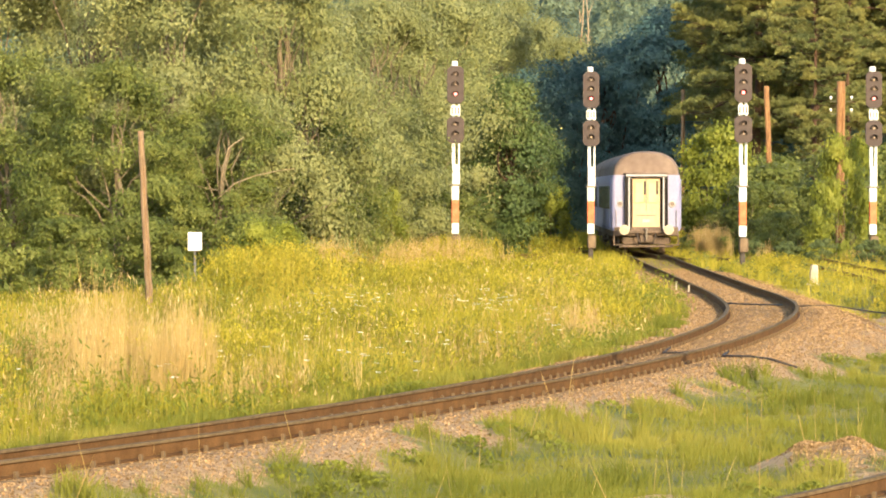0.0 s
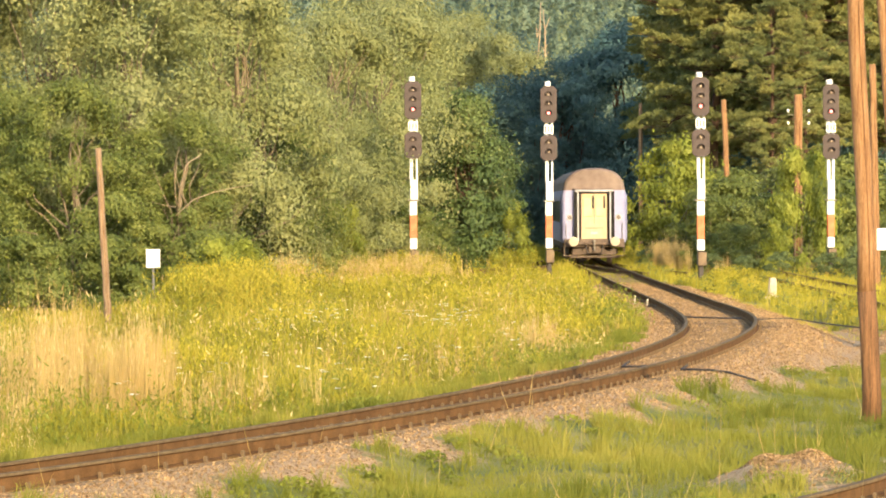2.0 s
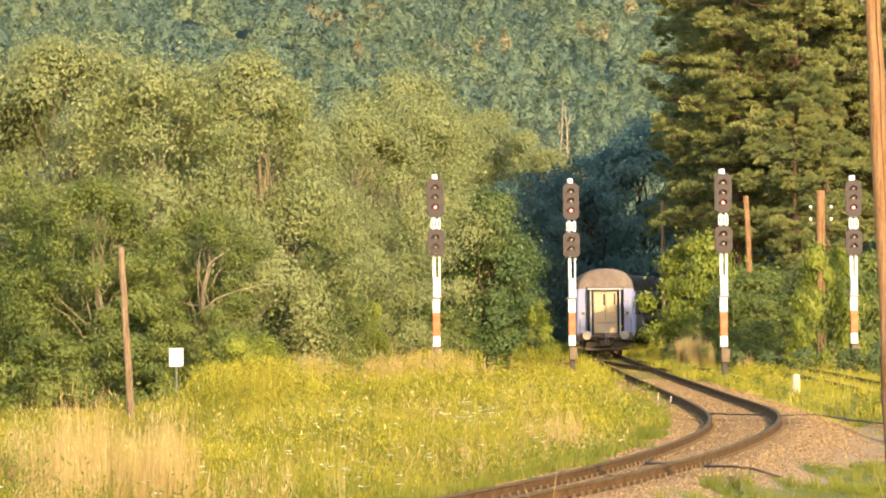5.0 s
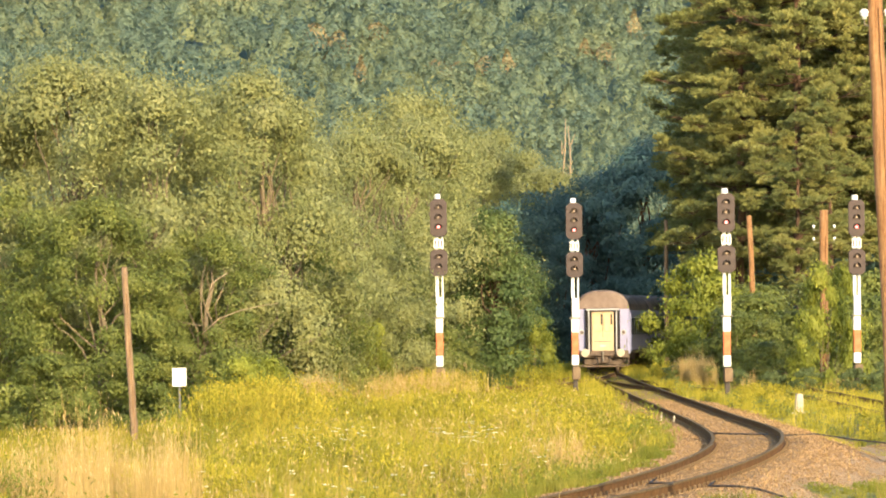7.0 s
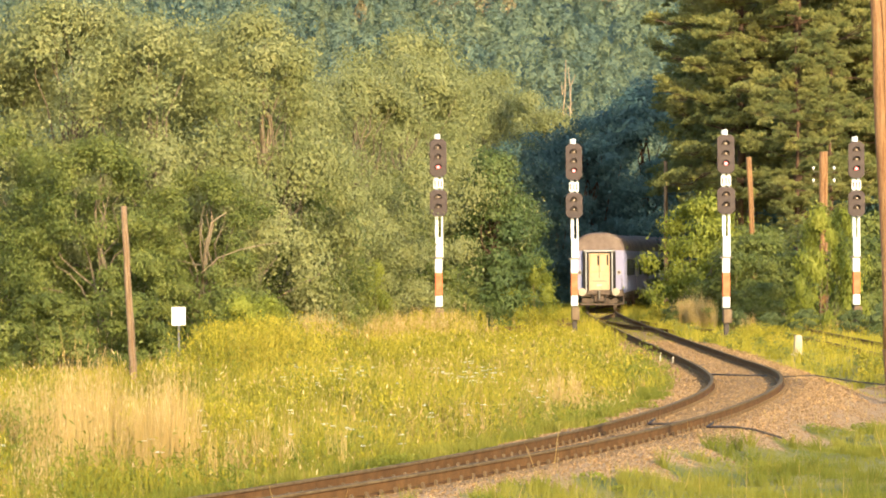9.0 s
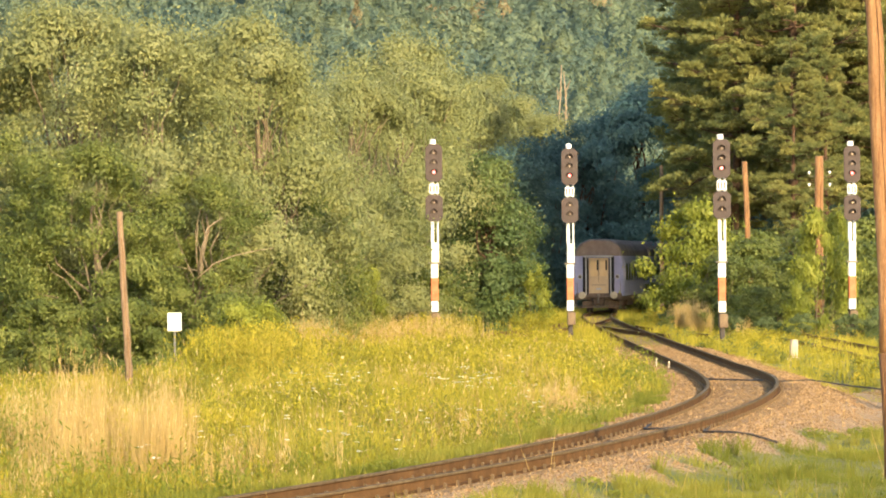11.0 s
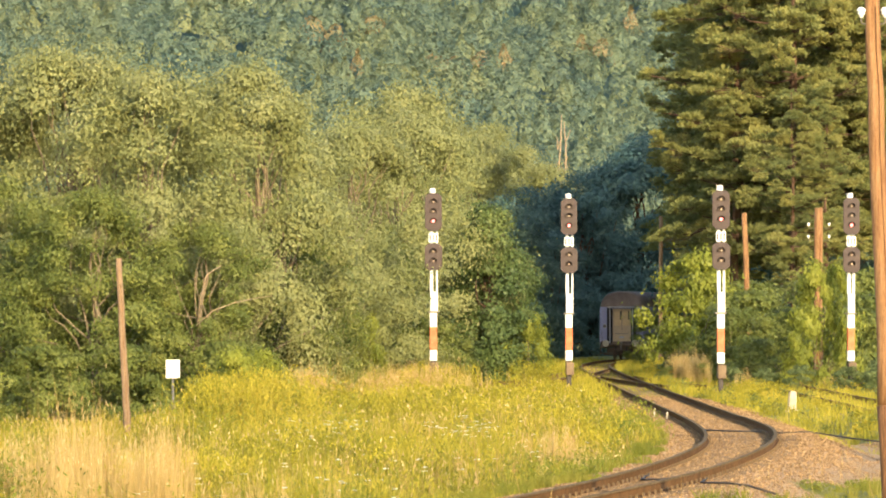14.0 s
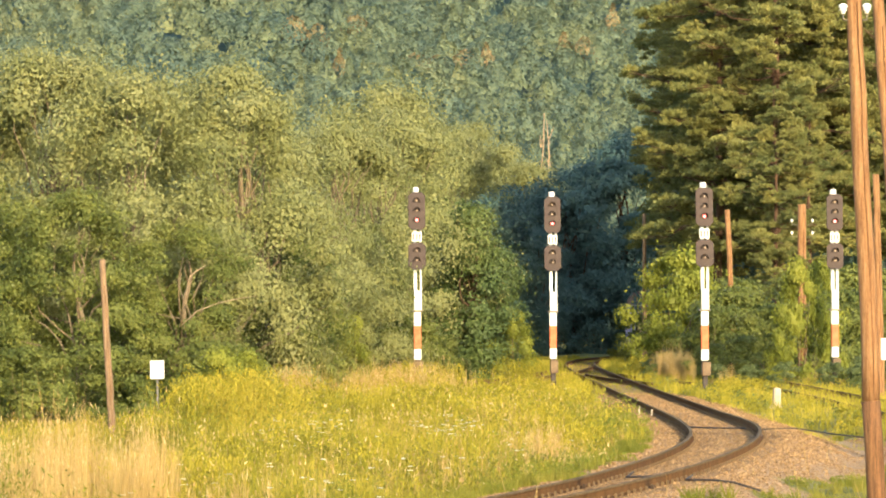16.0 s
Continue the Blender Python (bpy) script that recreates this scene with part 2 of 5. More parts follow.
def join(name, meshes, material=None):
    """One mesh out of several (mesh, matrix) pairs; keeps the materials."""
    bm = bmesh.new()
    mats = []
    for me, m in meshes:
        at = len(bm.verts), len(bm.faces)
        bm.from_mesh(me)
        bm.verts.ensure_lookup_table(), bm.faces.ensure_lookup_table()
        for v in bm.verts[at[0]:]:
            v.co = m @ v.co
        mat = me.materials[0]
        if mat not in mats:
            mats.append(mat)
        for f in bm.faces[at[1]:]:
            f.material_index = mats.index(mat)
    out = bpy.data.meshes.new(name)
    bm.to_mesh(out)
    bm.free()
    for mat in mats:
        out.materials.append(mat)
    return out


def thing(name, label, category, group="", kind="", m=None):
    ob = tagged(new(name), label, category, group, kind)
    ob.empty_display_size = 0.2
    if m is not None:
        ob.matrix_basis = m
    return ob


def glide(knots):
    """A smooth curve x(y) through (y, x) knots."""
    ys, xs = np.array([k[0] for k in knots], float), np.array([k[1] for k in knots], float)
    fine = np.arange(ys[0], ys[-1] + 0.5, 0.5)
    raw = np.interp(fine, ys, xs)
    pad = 40
    ext = np.concatenate([raw[0] + (np.arange(-pad, 0) * (raw[1] - raw[0])), raw, raw[-1] + np.arange(1, pad + 1) * (raw[-1] - raw[-2])])
    for width in (17, 17, 13):
        ext = np.convolve(np.pad(ext, width // 2, mode="reflect", reflect_type="odd"), np.ones(width) / width, "valid")
    smooth = ext[pad:-pad]
    return lambda y: np.interp(y, fine, smooth)


# ---- plan of the lines (y is the distance ahead, x to the right) ----
MAIN = glide([(20, -16.0), (30, -10.6), (37, -7.6), (44.4, -4.8), (50, -2.9), (57, -0.95), (63.5, 0.8), (73, 2.85), (80, 4.1), (87, 5.15), (94, 6.05), (101, 6.75), (109, 7.25),
              (118, 7.5), (126, 7.62), (148, 7.8), (168, 7.95), (195, 8.25), (218, 8.5), (245, 8.95), (266, 9.65), (284, 11.0), (294, 12.35), (302, 13.6), (320, 17.2), (360, 27.0), (420, 45.0)])
EAST = glide([(20, -5.6), (30, -1.4), (40.7, 4.0), (44, 5.1), (55, 7.5), (70, 10.1), (90, 12.1), (110, 13.0), (145, 13.5), (200, 13.9), (300, 17.0)])
WEST = glide([(130, -4.5), (160, -1.2), (180, 1.9), (190, 3.2), (203, 5.0), (222, 7.2), (246, 8.9)])
LINK = glide([(140, 13.2), (160, 12.0), (175, 10.9), (188, 9.7), (200, 8.95), (215, 8.6)])


def cant(y):
    return 0.1 * np.clip((128 - y) / 22.0, 0, 1)


def bed_height(x, y):
    """Height of the ground; the lines lie on low gravel beds."""
    x, y = np.asarray(x, float), np.asarray(y, float)
    z = -0.42 + 0.10 * np.sin(x * 0.31 + 1.3) * np.cos(y * 0.11) + 0.05 * np.sin(x * 1.1 + y * 0.7)
    z = z + np.clip((y - 230) / 100, 0, 1) * 0.3
    z = z + 0.32 * np.exp(-((x + 0.5) / 4.2) ** 2) * np.clip((y - 100) / 45, 0, 1) * np.clip((230 - y) / 40, 0, 1)
    for line in (MAIN, EAST):
        slope = (line(y + 0.5) - line(y - 0.5))
        off = np.abs(x - line(y)) / np.sqrt(1 + slope ** 2)
        w = np.clip((3.0 - off) / 1.4, 0, 1)
        w = w * w * (3 - 2 * w)
        top = -0.186
        if line is MAIN:
            top = top + cant(y) * np.clip(0.5 + off_line(MAIN, x, y) / 1.505, 0, 1.35)
        z = z * (1 - w) + top * w
    return z + 0.24 * np.exp(-(((x - 3.95) / 0.6) ** 2 + ((y - 49.5) / 1.9) ** 2) ** 1.6) * (1 + 0.25 * np.sin(x * 7 + y * 2.1) * np.sin(y * 3.3 - x * 4)) + 0.12 * np.exp(-((x - 2.1) / 0.4) ** 2 - ((y - 45.0) / 0.9) ** 2)


def off_line(line, x, y):
    slope = (line(y + 0.5) - line(y - 0.5))
    return (x - line(y)) / np.sqrt(1 + slope ** 2)


def gravel_score(x, y):
    """Above zero where bare gravel and trodden soil lie: along the lines, and wider outside the bend."""
    main, east = off_line(MAIN, x, y), np.abs(off_line(EAST, x, y))
    wob = 0.4 * np.sin(y * 0.9 + 1.0) * np.sin(x * 1.7) + 0.25 * np.sin(y * 2.3 + x)
    wide = 1.9 - 0.85 * np.clip((y - 148) / 25, 0, 1) + (main > 0) * (0.2 + 2.1 * np.exp(-((y - 101) / 17) ** 2))
    heap = np.minimum(((x - 3.95) / 0.62) ** 2 + ((y - 49.5) / 2.2) ** 2, ((x - 2.1) / 0.5) ** 2 + ((y - 45.0) / 1.0) ** 2)
    best = np.maximum(np.maximum(wide - np.abs(main) - wob, 1.25 - east - wob), 1 - heap - wob)
    return np.where((y < 420) & (y > 20), best, -1.0)


def gravel_at(x, y):
    return gravel_score(x, y) > 0


# ---- ground ----
def build_ground():
    ys = np.concatenate([np.arange(-60, 24, 12.0), np.arange(24, 130, 0.5), np.arange(130, 260, 1.5), np.arange(260, 480, 8.0), np.arange(480, 3000, 120.0)])
    xs = np.concatenate([np.arange(-1500, -40, 120.0), np.arange(-40, -14, 2.0), np.arange(-14, 18, 0.4), np.arange(18, 40, 2.0), np.arange(40, 1500, 120.0)])
    gx, gy = np.meshgrid(xs, ys)
    gz = bed_height(gx, np.clip(gy, 20, 420))
    gz = np.where(np.abs(gx) > 60, -0.4, gz)
    nx, ny = len(xs), len(ys)
    verts = np.stack([gx, gy, gz], -1).reshape(-1, 3)
    idx = np.arange(nx * ny).reshape(ny, nx)
    quads = np.stack([idx[:-1, :-1], idx[:-1, 1:], idx[1:, 1:], idx[1:, :-1]], -1).reshape(-1, 4)
    me = mesh_of("ground", verts.tolist(), quads.tolist(), GROUND, smooth=True)
    mask = me.attributes.new("gravel", "FLOAT", "POINT")
    mask.data.foreach_set("value", np.clip(0.5 + gravel_score(verts[:, 0], verts[:, 1]) * 1.2, 0, 1).astype(np.float32))
    tagged(new("ground", me), "grassy meadow ground with brown gravel beds", "ground", kind="structure")


build_ground()


# ---- railway tracks ----
RAIL_SECTION = [(-0.036, 0), (-0.036, -0.03), (-0.01, -0.045), (-0.01, -0.145), (-0.07, -0.16), (-0.07, -0.172),
                (0.07, -0.172), (0.07, -0.16), (0.01, -0.145), (0.01, -0.045), (0.036, -0.03), (0.036, 0)]


def rail_mesh(name, line, y0, y1, side, raise_by, step):
    ys = np.arange(y0, y1 + 0.01, step)
    verts, faces = [], []
    k = len(RAIL_SECTION)
    for y in ys:
        slope = float(line(y + 0.5) - line(y - 0.5))
        u = Vector((1, -slope, 0)).normalized()
        p = Vector((float(line(y)), y, raise_by(y))) + u * side
        for sx, sz in RAIL_SECTION:
            verts.append(p + u * sx + Vector((0, 0, sz)))
    for i in range(len(ys) - 1):
        for j in range(k):
            a, b = i * k + j, i * k + (j + 1) % k
            faces.append((a, a + k, b + k, b))
    faces += [tuple(range(k)), tuple(range((len(ys) - 1) * k, len(ys) * k))[::-1]]
    me = mesh_of(name, verts, faces, [RAIL_SIDE, RAIL_TOP])
    top = np.array([1 if (f % k) in (k - 1, k - 2, 0) else 0 for f in range(len(me.polygons))], dtype=np.int32)
    me.polygons.foreach_set("material_index", top)
    return me


def sleeper_piece():
    bm = bmesh.new()
    for size, at in (((2.5, 0.24, 0.14), (0, 0, -0.075)),):
        r = bmesh.ops.create_cube(bm, size=1.0, matrix=Matrix.Translation(at) @ Matrix.Diagonal((*size, 1)))
    bmesh.ops.bevel(bm, geom=bm.edges[:], offset=0.015, segments=1, affect="EDGES")
    return from_bm("sleeper", bm, SLEEPER)


def fastening_piece():
    bm = bmesh.new()
    for s in (-0.7525, 0.7525):
        for o in (-0.105, 0.105):
            bmesh.ops.create_cube(bm, size=1.0, matrix=Matrix.Translation((s + o, 0, 0.03)) @ Matrix.Diagonal((0.035, 0.05, 0.065, 1)))
    return from_bm("rail_fastening", bm, SLEEPER)


SLEEPER_MESH, CLIP_MESH = sleeper_piece(), fastening_piece()


def track(name, label, line, y0, y1, raised, singles, step=1.0):
    tr = thing(name, label, "railway track", kind="structure")
    part("rail", rail_mesh("rail", line, y0, y1, -0.7525, lambda y: 0.0, step), tr, "rusty steel rail with worn head")
    part("rail", rail_mesh("rail", line, y0, y1, 0.7525, lambda y: float(raised(y)), step), tr, "rusty steel rail with worn head")
    y, count, rest = y0 + 0.3, 0, []
    while y < y1:
        slope = float(line(y + 0.5) - line(y - 0.5))
        a, tilt = math.atan(slope), math.atan(float(raised(y)) / 1.505)
        m = Matrix.Translation((float(line(y)), y, -0.172 + float(raised(y)) / 2)) @ Matrix.Rotation(-a, 4, "Z") @ Matrix.Rotation(-tilt, 4, "Y")
        if singles[0] < y < singles[1] and count < 290:
            sl = part("sleeper", SLEEPER_MESH, tr, m=m)
            part("rail_fastening", CLIP_MESH, sl)
            count += 1
        else:
            rest.append((SLEEPER_MESH, m))
            rest.append((CLIP_MESH, m))
        y += 0.6 * math.cos(a)
    if rest:
        tagged(part("sleepers", join("sleepers", rest), tr), kind="stuff")
    return tr


none = lambda y: 0.0
track("railway_track", "curved single railway track with rusty rails on brown gravel", MAIN, 22, 410, cant, (38, 190))
track("railway_track", "overgrown railway track with rusty rails in grass", EAST, 24, 280, none, (36, 60))
track("railway_track", "overgrown siding merging into the curved track", WEST, 132, 244, none, (500, 501))
track("railway_track", "short connecting track at the switch", LINK, 183, 212, none, (500, 501))


# ---- colour-light signals ----
def shield_mesh(w, h):
    """A board with cut corners, 6 cm thick, rim turned forward."""
    c = 0.13
    out = [(-w / 2 + c, 0), (w / 2 - c, 0), (w / 2, c), (w / 2, h - c), (w / 2 - c, h), (-w / 2 + c, h), (-w / 2, h - c), (-w / 2, c)]
    bm = bmesh.new()
    front = [bm.verts.new((x, -0.03, z)) for x, z in out]
    back = [bm.verts.new((x, 0.03, z)) for x, z in out]
    bm.faces.new(front)
    bm.faces.new(back[::-1])
    for i in range(8):
        j = (i + 1) % 8
        bm.faces.new((front[j], front[i], back[i], back[j]))
    bmesh.ops.bevel(bm, geom=[e for e in bm.edges if abs(e.verts[0].co.y - e.verts[1].co.y) < 1e-5], offset=0.012, segments=1, affect="EDGES")
    bmesh.ops.recalc_face_normals(bm, faces=bm.faces[:])
    return from_bm("shield", bm, SHIELD)


def lamp_meshes():
    lens = bmesh.new()
    bmesh.ops.create_cone(lens, cap_ends=True, segments=16, radius1=0.055, radius2=0.042, depth=0.05, matrix=Matrix.Translation((0, -0.06, 0)) @ Matrix.Rotation(radians(90), 4, "X"))
    verts, faces = [], []
    for i in range(11):
        a = radians(-20 + 22 * i)
        for r, y in ((0.12, -0.03), (0.115, -0.26 + 0.09 * abs(i - 5) / 5)):
            verts.append((r * math.cos(a), y, r * math.sin(a)))
        for r, y in ((0.132, -0.03), (0.127, -0.26 + 0.09 * abs(i - 5) / 5)):
            verts.append((r * math.cos(a), y, r * math.sin(a)))
    for i in range(10):
        a, b = 4 * i, 4 * i + 4
        faces += [(a, a + 1, b + 1, b), (a + 2, b + 2, b + 3, a + 3), (a + 1, a + 3, b + 3, b + 1)]
    return lens, mesh_of("hood", verts, faces, SHIELD, True)


def signal(m, label):
    s = thing("railway_signal", label, "railway signal", "signals beside the tracks", m=m)
    lens_bm, hood = lamp_meshes()
    lens_off = from_bm("lens", lens_bm.copy(), LENS_OFF)
    lens_on = from_bm("lens", lens_bm, LENS_RED)
    def column(name, z0, z1, mat, w=0.21):
        part(name, box(name, (w, 0.2, z1 - z0), mat, 0.02), s, m=pose(0, 0.14, (z0 + z1) / 2))
    column("mast_foot", -0.6, 0.92, BLACK, 0.18)
    part("foundation_box", box("foundation_box", (0.3, 0.4, 0.5), BASE, 0.02), s, m=pose(0.03, 0.1, 0.62))
    column("white_band", 0.92, 1.32, WHITE, 0.27)
    column("red_band", 1.32, 2.18, RED, 0.27)
    column("white_band", 2.18, 2.70, WHITE, 0.27)
    part("bracket", box("bracket", (0.42, 0.24, 0.06), STEEL, 0.01), s, m=pose(0, 0.14, 2.74))
    column("mast", 2.77, 3.5, WHITE, 0.22)
    part("mast", box("mast", (0.12, 0.16, 3.85), WHITE, 0.015), s, m=pose(-0.06, 0.2, 5.42))
    bars = [(box("ladder_rail", (0.05, 0.05, 4.3), WHITE, 0.008), pose(0.15, 0.2, 4.9)), (box("ladder_rail", (0.05, 0.05, 4.3), WHITE, 0.008), pose(0.15, 0.5, 4.9))]
    bars += [(box("rung", (0.03, 0.3, 0.03), WHITE, 0), pose(0.15, 0.35, 2.9 + 0.3 * k)) for k in range(14)]
    part("ladder", join("ladder", bars), s, "narrow white ladder")
    for name, z0, h, w, lamps in (("upper_head", 5.76, 1.40, 0.63, 3), ("lower_head", 4.30, 0.98, 0.65, 2)):
        head = part(name, shield_mesh(w, h), s, "dark brown signal head with round lamps", pose(0, -0.05, z0))
        part("lamp_case", box("lamp_case", (0.34, 0.22, h - 0.2), BLACK, 0.03), head, m=pose(0, 0.14, h / 2))
        for k in range(lamps):
            z = 0.36 + k * 0.36 if lamps == 3 else 0.33 + k * 0.36
            lit = lamps == 3 and k == 0
            part("lens", lens_on if lit else lens_off, head, "red light, lit" if lit else "", pose(0, 0, z))
            part("hood", hood, head, m=pose(0, 0, z))
    part("number_plate", box("number_plate", (0.36, 0.04, 0.34), WHITE, 0.01), s, "small white plate", pose(0, -0.02, 5.5))
    for x in (-0.12, 0.0, 0.11):
        part("bar", box("bar", (0.045, 0.012, 0.24), BLACK, 0), s, m=pose(x, -0.05, 5.5))
    part("cap", box("cap", (0.17, 0.17, 0.22), WHITE, 0.03), s, "white mast cap", pose(0, 0.12, 7.24))
    return s


SIGNAL = signal(pose(10.81, 173, 0, 0, 0, 4), "tall dark-headed signal on white and red banded mast beside track")
for x, y, z, turn in ((0.46, 178.7, 0.06, 3), (5.69, 184.6, 0.0, 2), (16.45, 183.5, -0.02, 6)):
    copy_thing(SIGNAL, pose(x, y, z, 0, 0, turn))


# ---- poles, boards and small trackside things ----
def pole(name, label, foot, top, r0, r1, arms=(), group="telegraph poles", split=0.0, wood=None):
    """A round wooden pole from foot to top, with short insulator arms at the given heights."""
    p = thing(name, label, "pole", group, m=pose(*foot))
    way = Vector(top) - Vector(foot)
    n = 14
    rnd = random.Random(int(foot[1] * 10))
    pts = [way * (i / n) + Vector((rnd.uniform(-1, 1), rnd.uniform(-1, 1), 0)) * 0.012 for i in range(n + 1)]
    rad = [(r0 + (r1 - r0) * i / n) * rnd.uniform(0.97, 1.03) for i in range(n + 1)]
    k = int(n * split)
    if k:
        part("pole_foot", tube("pole_foot", pts[:k + 1], [r * 1.04 for r in rad[:k + 1]], WOOD_DARK, 12), p, "dark split wooden foot")
    part("shaft", tube("shaft", pts[k:], rad[k:], wood or WOOD, 12), p)
    part("crack", tube("crack", [q + Vector((0.25 * r0, -rad[k] * 0.93, 0)) for q in pts[max(k, 1):-2]], [r0 * 0.07] * len(pts[max(k, 1):-2]), WOOD_DARK, 5), p, "long drying crack")
    bulb = [(0.0, 0.03), (0.035, 0.034), (0.05, 0.06), (0.075, 0.045), (0.09, 0.066), (0.125, 0.05), (0.14, 0.02)]
    for z, spread in arms:
        c = way * (z / way.z)
        for side in (-1, 1):
            x = c.x + side * spread
            part("hook", tube("hook", [(c.x, c.y, z - 0.1), (x, c.y - 0.06, z - 0.08), (x, c.y - 0.06, z + 0.02)], [0.012] * 3, STEEL, 6), p, "bent iron hook")
            part("insulator", tube("insulator", [(x, c.y - 0.06, z + h) for h, _ in bulb], [r for _, r in bulb], PORCELAIN, 10), p, "white porcelain insulator")
    return p


pole("telegraph_pole", "tall weathered brown wooden telegraph pole with white insulators", (6.37, 65, -0.4), (6.08, 65, 8.0), 0.13, 0.1, ((7.05, 0.16), (7.5, 0.16)), split=0.28)
pole("telegraph_pole", "weathered wooden telegraph pole with dark lower shaft beside grass", (10.42, 99, -0.4), (9.75, 99, 10.0), 0.16, 0.115, (), split=0.42)
pole("telegraph_pole", "thin weathered wooden pole in front of pines", (15.45, 156, -0.4), (15.35, 156, 7.1), 0.14, 0.11, ())
pole("telegraph_pole", "leaning old wooden pole among shrubs", (15.0, 219, -0.4), (14.75, 219, 7.35), 0.14, 0.12, ())
pole("telegraph_pole", "wooden telegraph pole with white insulators among shrubs", (16.2, 196, -0.4), (16.25, 196, 7.05), 0.2, 0.17, ((6.2, 0.42), (6.7, 0.42)))
pole("telegraph_pole", "dark old wooden pole in the shaded wood", (13.05, 262, -0.4), (13.1, 262, 8.1), 0.12, 0.1, (), wood=GREY_WOOD)
pole("wooden_post", "short bare weathered wooden post in dry grass", (-7.38, 121, -0.5), (-7.62, 121, 4.1), 0.098, 0.076, (), "", wood=GREY_WOOD)


def board(x, y, z, w, h, foot, label):
    b = thing("track_board", label, "sign", "white trackside boards", m=pose(x, y, foot))
    part("post", tube("post", [(0, 0, -0.3), (0, 0, z - foot)], [0.028, 0.028], STEEL, 8), b)
    part("plate", box("plate", (w, 0.025, h), WHITE, 0.006), b, "blank white plate", pose(0, -0.05, z - foot))


board(-6.2, 120, 1.32, 0.35, 0.46, -0.4, "blank white board on a thin steel post")
board(9.85, 97, 1.86, 0.48, 0.44, -0.4, "blank white board beside a wooden pole")


def marker(x, y):
    s = thing("kilometre_stone", "small white-painted concrete marker stone beside track", "marker", m=pose(x, y, float(bed_height(x, y)), 0, 3, 20))
    bm = bmesh.new()
    bmesh.ops.create_cube(bm, size=1.0, matrix=Matrix.Translation((0, 0, 0.3)) @ Matrix.Diagonal((0.25, 0.2, 0.62, 1)))
    for v in bm.verts:
        if v.co.z > 0.3:
            v.co.x *= 0.85
            v.co.y *= 0.8
    bmesh.ops.bevel(bm, geom=bm.edges[:], offset=0.03, segments=2, affect="EDGES")
    part("stone", from_bm("stone", bm, CONCRETE), s)
    part("base_stone", box("base_stone", (0.36, 0.32, 0.1), CONCRETE, 0.03), s, "chipped base", pose(0, 0, 0.0))


marker(11.15, 144.5)


def stake(x, y, h):
    s = thing("track_stake", "small pale marker stake beside the rail", "marker", "small stakes", m=pose(x, y, float(bed_height(x, y)), 0, 4, 0))
    part("shaft", box("shaft", (0.045, 0.04, h), CONCRETE, 0.01), s, m=pose(0, 0, h / 2 - 0.05))
    part("tip", box("tip", (0.05, 0.045, 0.06), CONCRETE, 0.015), s, "chipped pale tip", pose(0, 0, h - 0.03))


stake(6.45, 133, 0.27)
stake(6.7, 131, 0.2)


def cable(points):
    c = thing("ground_cable", "thin dark cable lying across the gravel", "cable", "cables on the gravel")
    pts = [(x, y, max(float(bed_height(x, y)) + 0.03, z)) for x, y, z in points]
    part("cable_sheath", tube("cable_sheath", pts, [0.018] * len(pts), BLACK, 6), c)


cable([(float(MAIN(y)) + o, y, -0.15) for o, y in ((-0.7, 84), (-0.5, 81), (-0.1, 80.2), (0.5, 80.6), (0.72, 80.8))])
cable([(float(MAIN(y)) + o, y, -0.15) for o, y in ((0.78, 79.6), (1.0, 76.5), (1.5, 75.8), (1.9, 75.4), (2.4, 74.6))])
cable([(float(MAIN(y)) + o, y, -0.15) for o, y in ((-0.7, 117), (-0.1, 115), (0.65, 112.5), (1.0, 110.2), (1.7, 111), (2.5, 109), (3.2, 105))])


# ---- the train ----
LENGTH, HALF_W = 24.5, 1.43


def coach_section(inset=0.0):
    """Half-round roof over upright sides, from the floor line up and over."""
    w = HALF_W - inset
    pts = [(w - 0.04, 0.95), (w, 1.1), (w, 2.95), (w - 0.06, 3.22)]
    for i in range(1, 10):
        a = radians(12 + 78 * i / 9)
        pts.append(((w - 0.06) * math.cos(a) ** 0.75, 3.22 + (0.97 - inset * 0.6) * math.sin(a)))
    return pts


def ring(inset):
    half = coach_section(inset)
    return half + [(-x, z) for x, z in half[-2::-1]]


def coach_shell():
    """Body and roof shells along local y, from the tail end at y=0 forward; the ends are rounded in."""
    stations = [(0.0, 0.16), (0.06, 0.07), (0.2, 0.02), (0.4, 0.0), (LENGTH - 0.4, 0.0), (LENGTH - 0.06, 0.07), (LENGTH, 0.16)]
    rings = [ring(i) for _, i in stations]
    k = len(rings[0])
    verts = [(x, y, z) for (y, _), r in zip(stations, rings) for x, z in r]
    side_faces, roof_faces = [], []
    for i in range(len(stations) - 1):
        for j in range(k - 1):
            f = (i * k + j, i * k + j + 1, (i + 1) * k + j + 1, (i + 1) * k + j)
            (roof_faces if 3 <= j < k - 4 else side_faces).append(f)
    last = (len(stations) - 1) * k
    low = [0, 1, 2, 3, k - 4, k - 3, k - 2, k - 1]
    side_faces += [tuple(low), tuple(last + q for q in low[::-1])]
    top = list(range(3, k - 3))
    roof_faces += [tuple(top), tuple(last + q for q in top[::-1])]
    side_faces += [(k - 1, 0, last, last + k - 1)]
    def cleaned(name, faces, mat):
        bm = bmesh.new()
        bm.from_mesh(mesh_of(name, verts, faces, mat))
        bmesh.ops.delete(bm, geom=[v for v in bm.verts if not v.link_faces], context="VERTS")
        bmesh.ops.recalc_face_normals(bm, faces=bm.faces[:])
        return from_bm(name, bm, mat)
    return cleaned("body", side_faces, COACH_SIDE), cleaned("roof", roof_faces, COACH_ROOF)


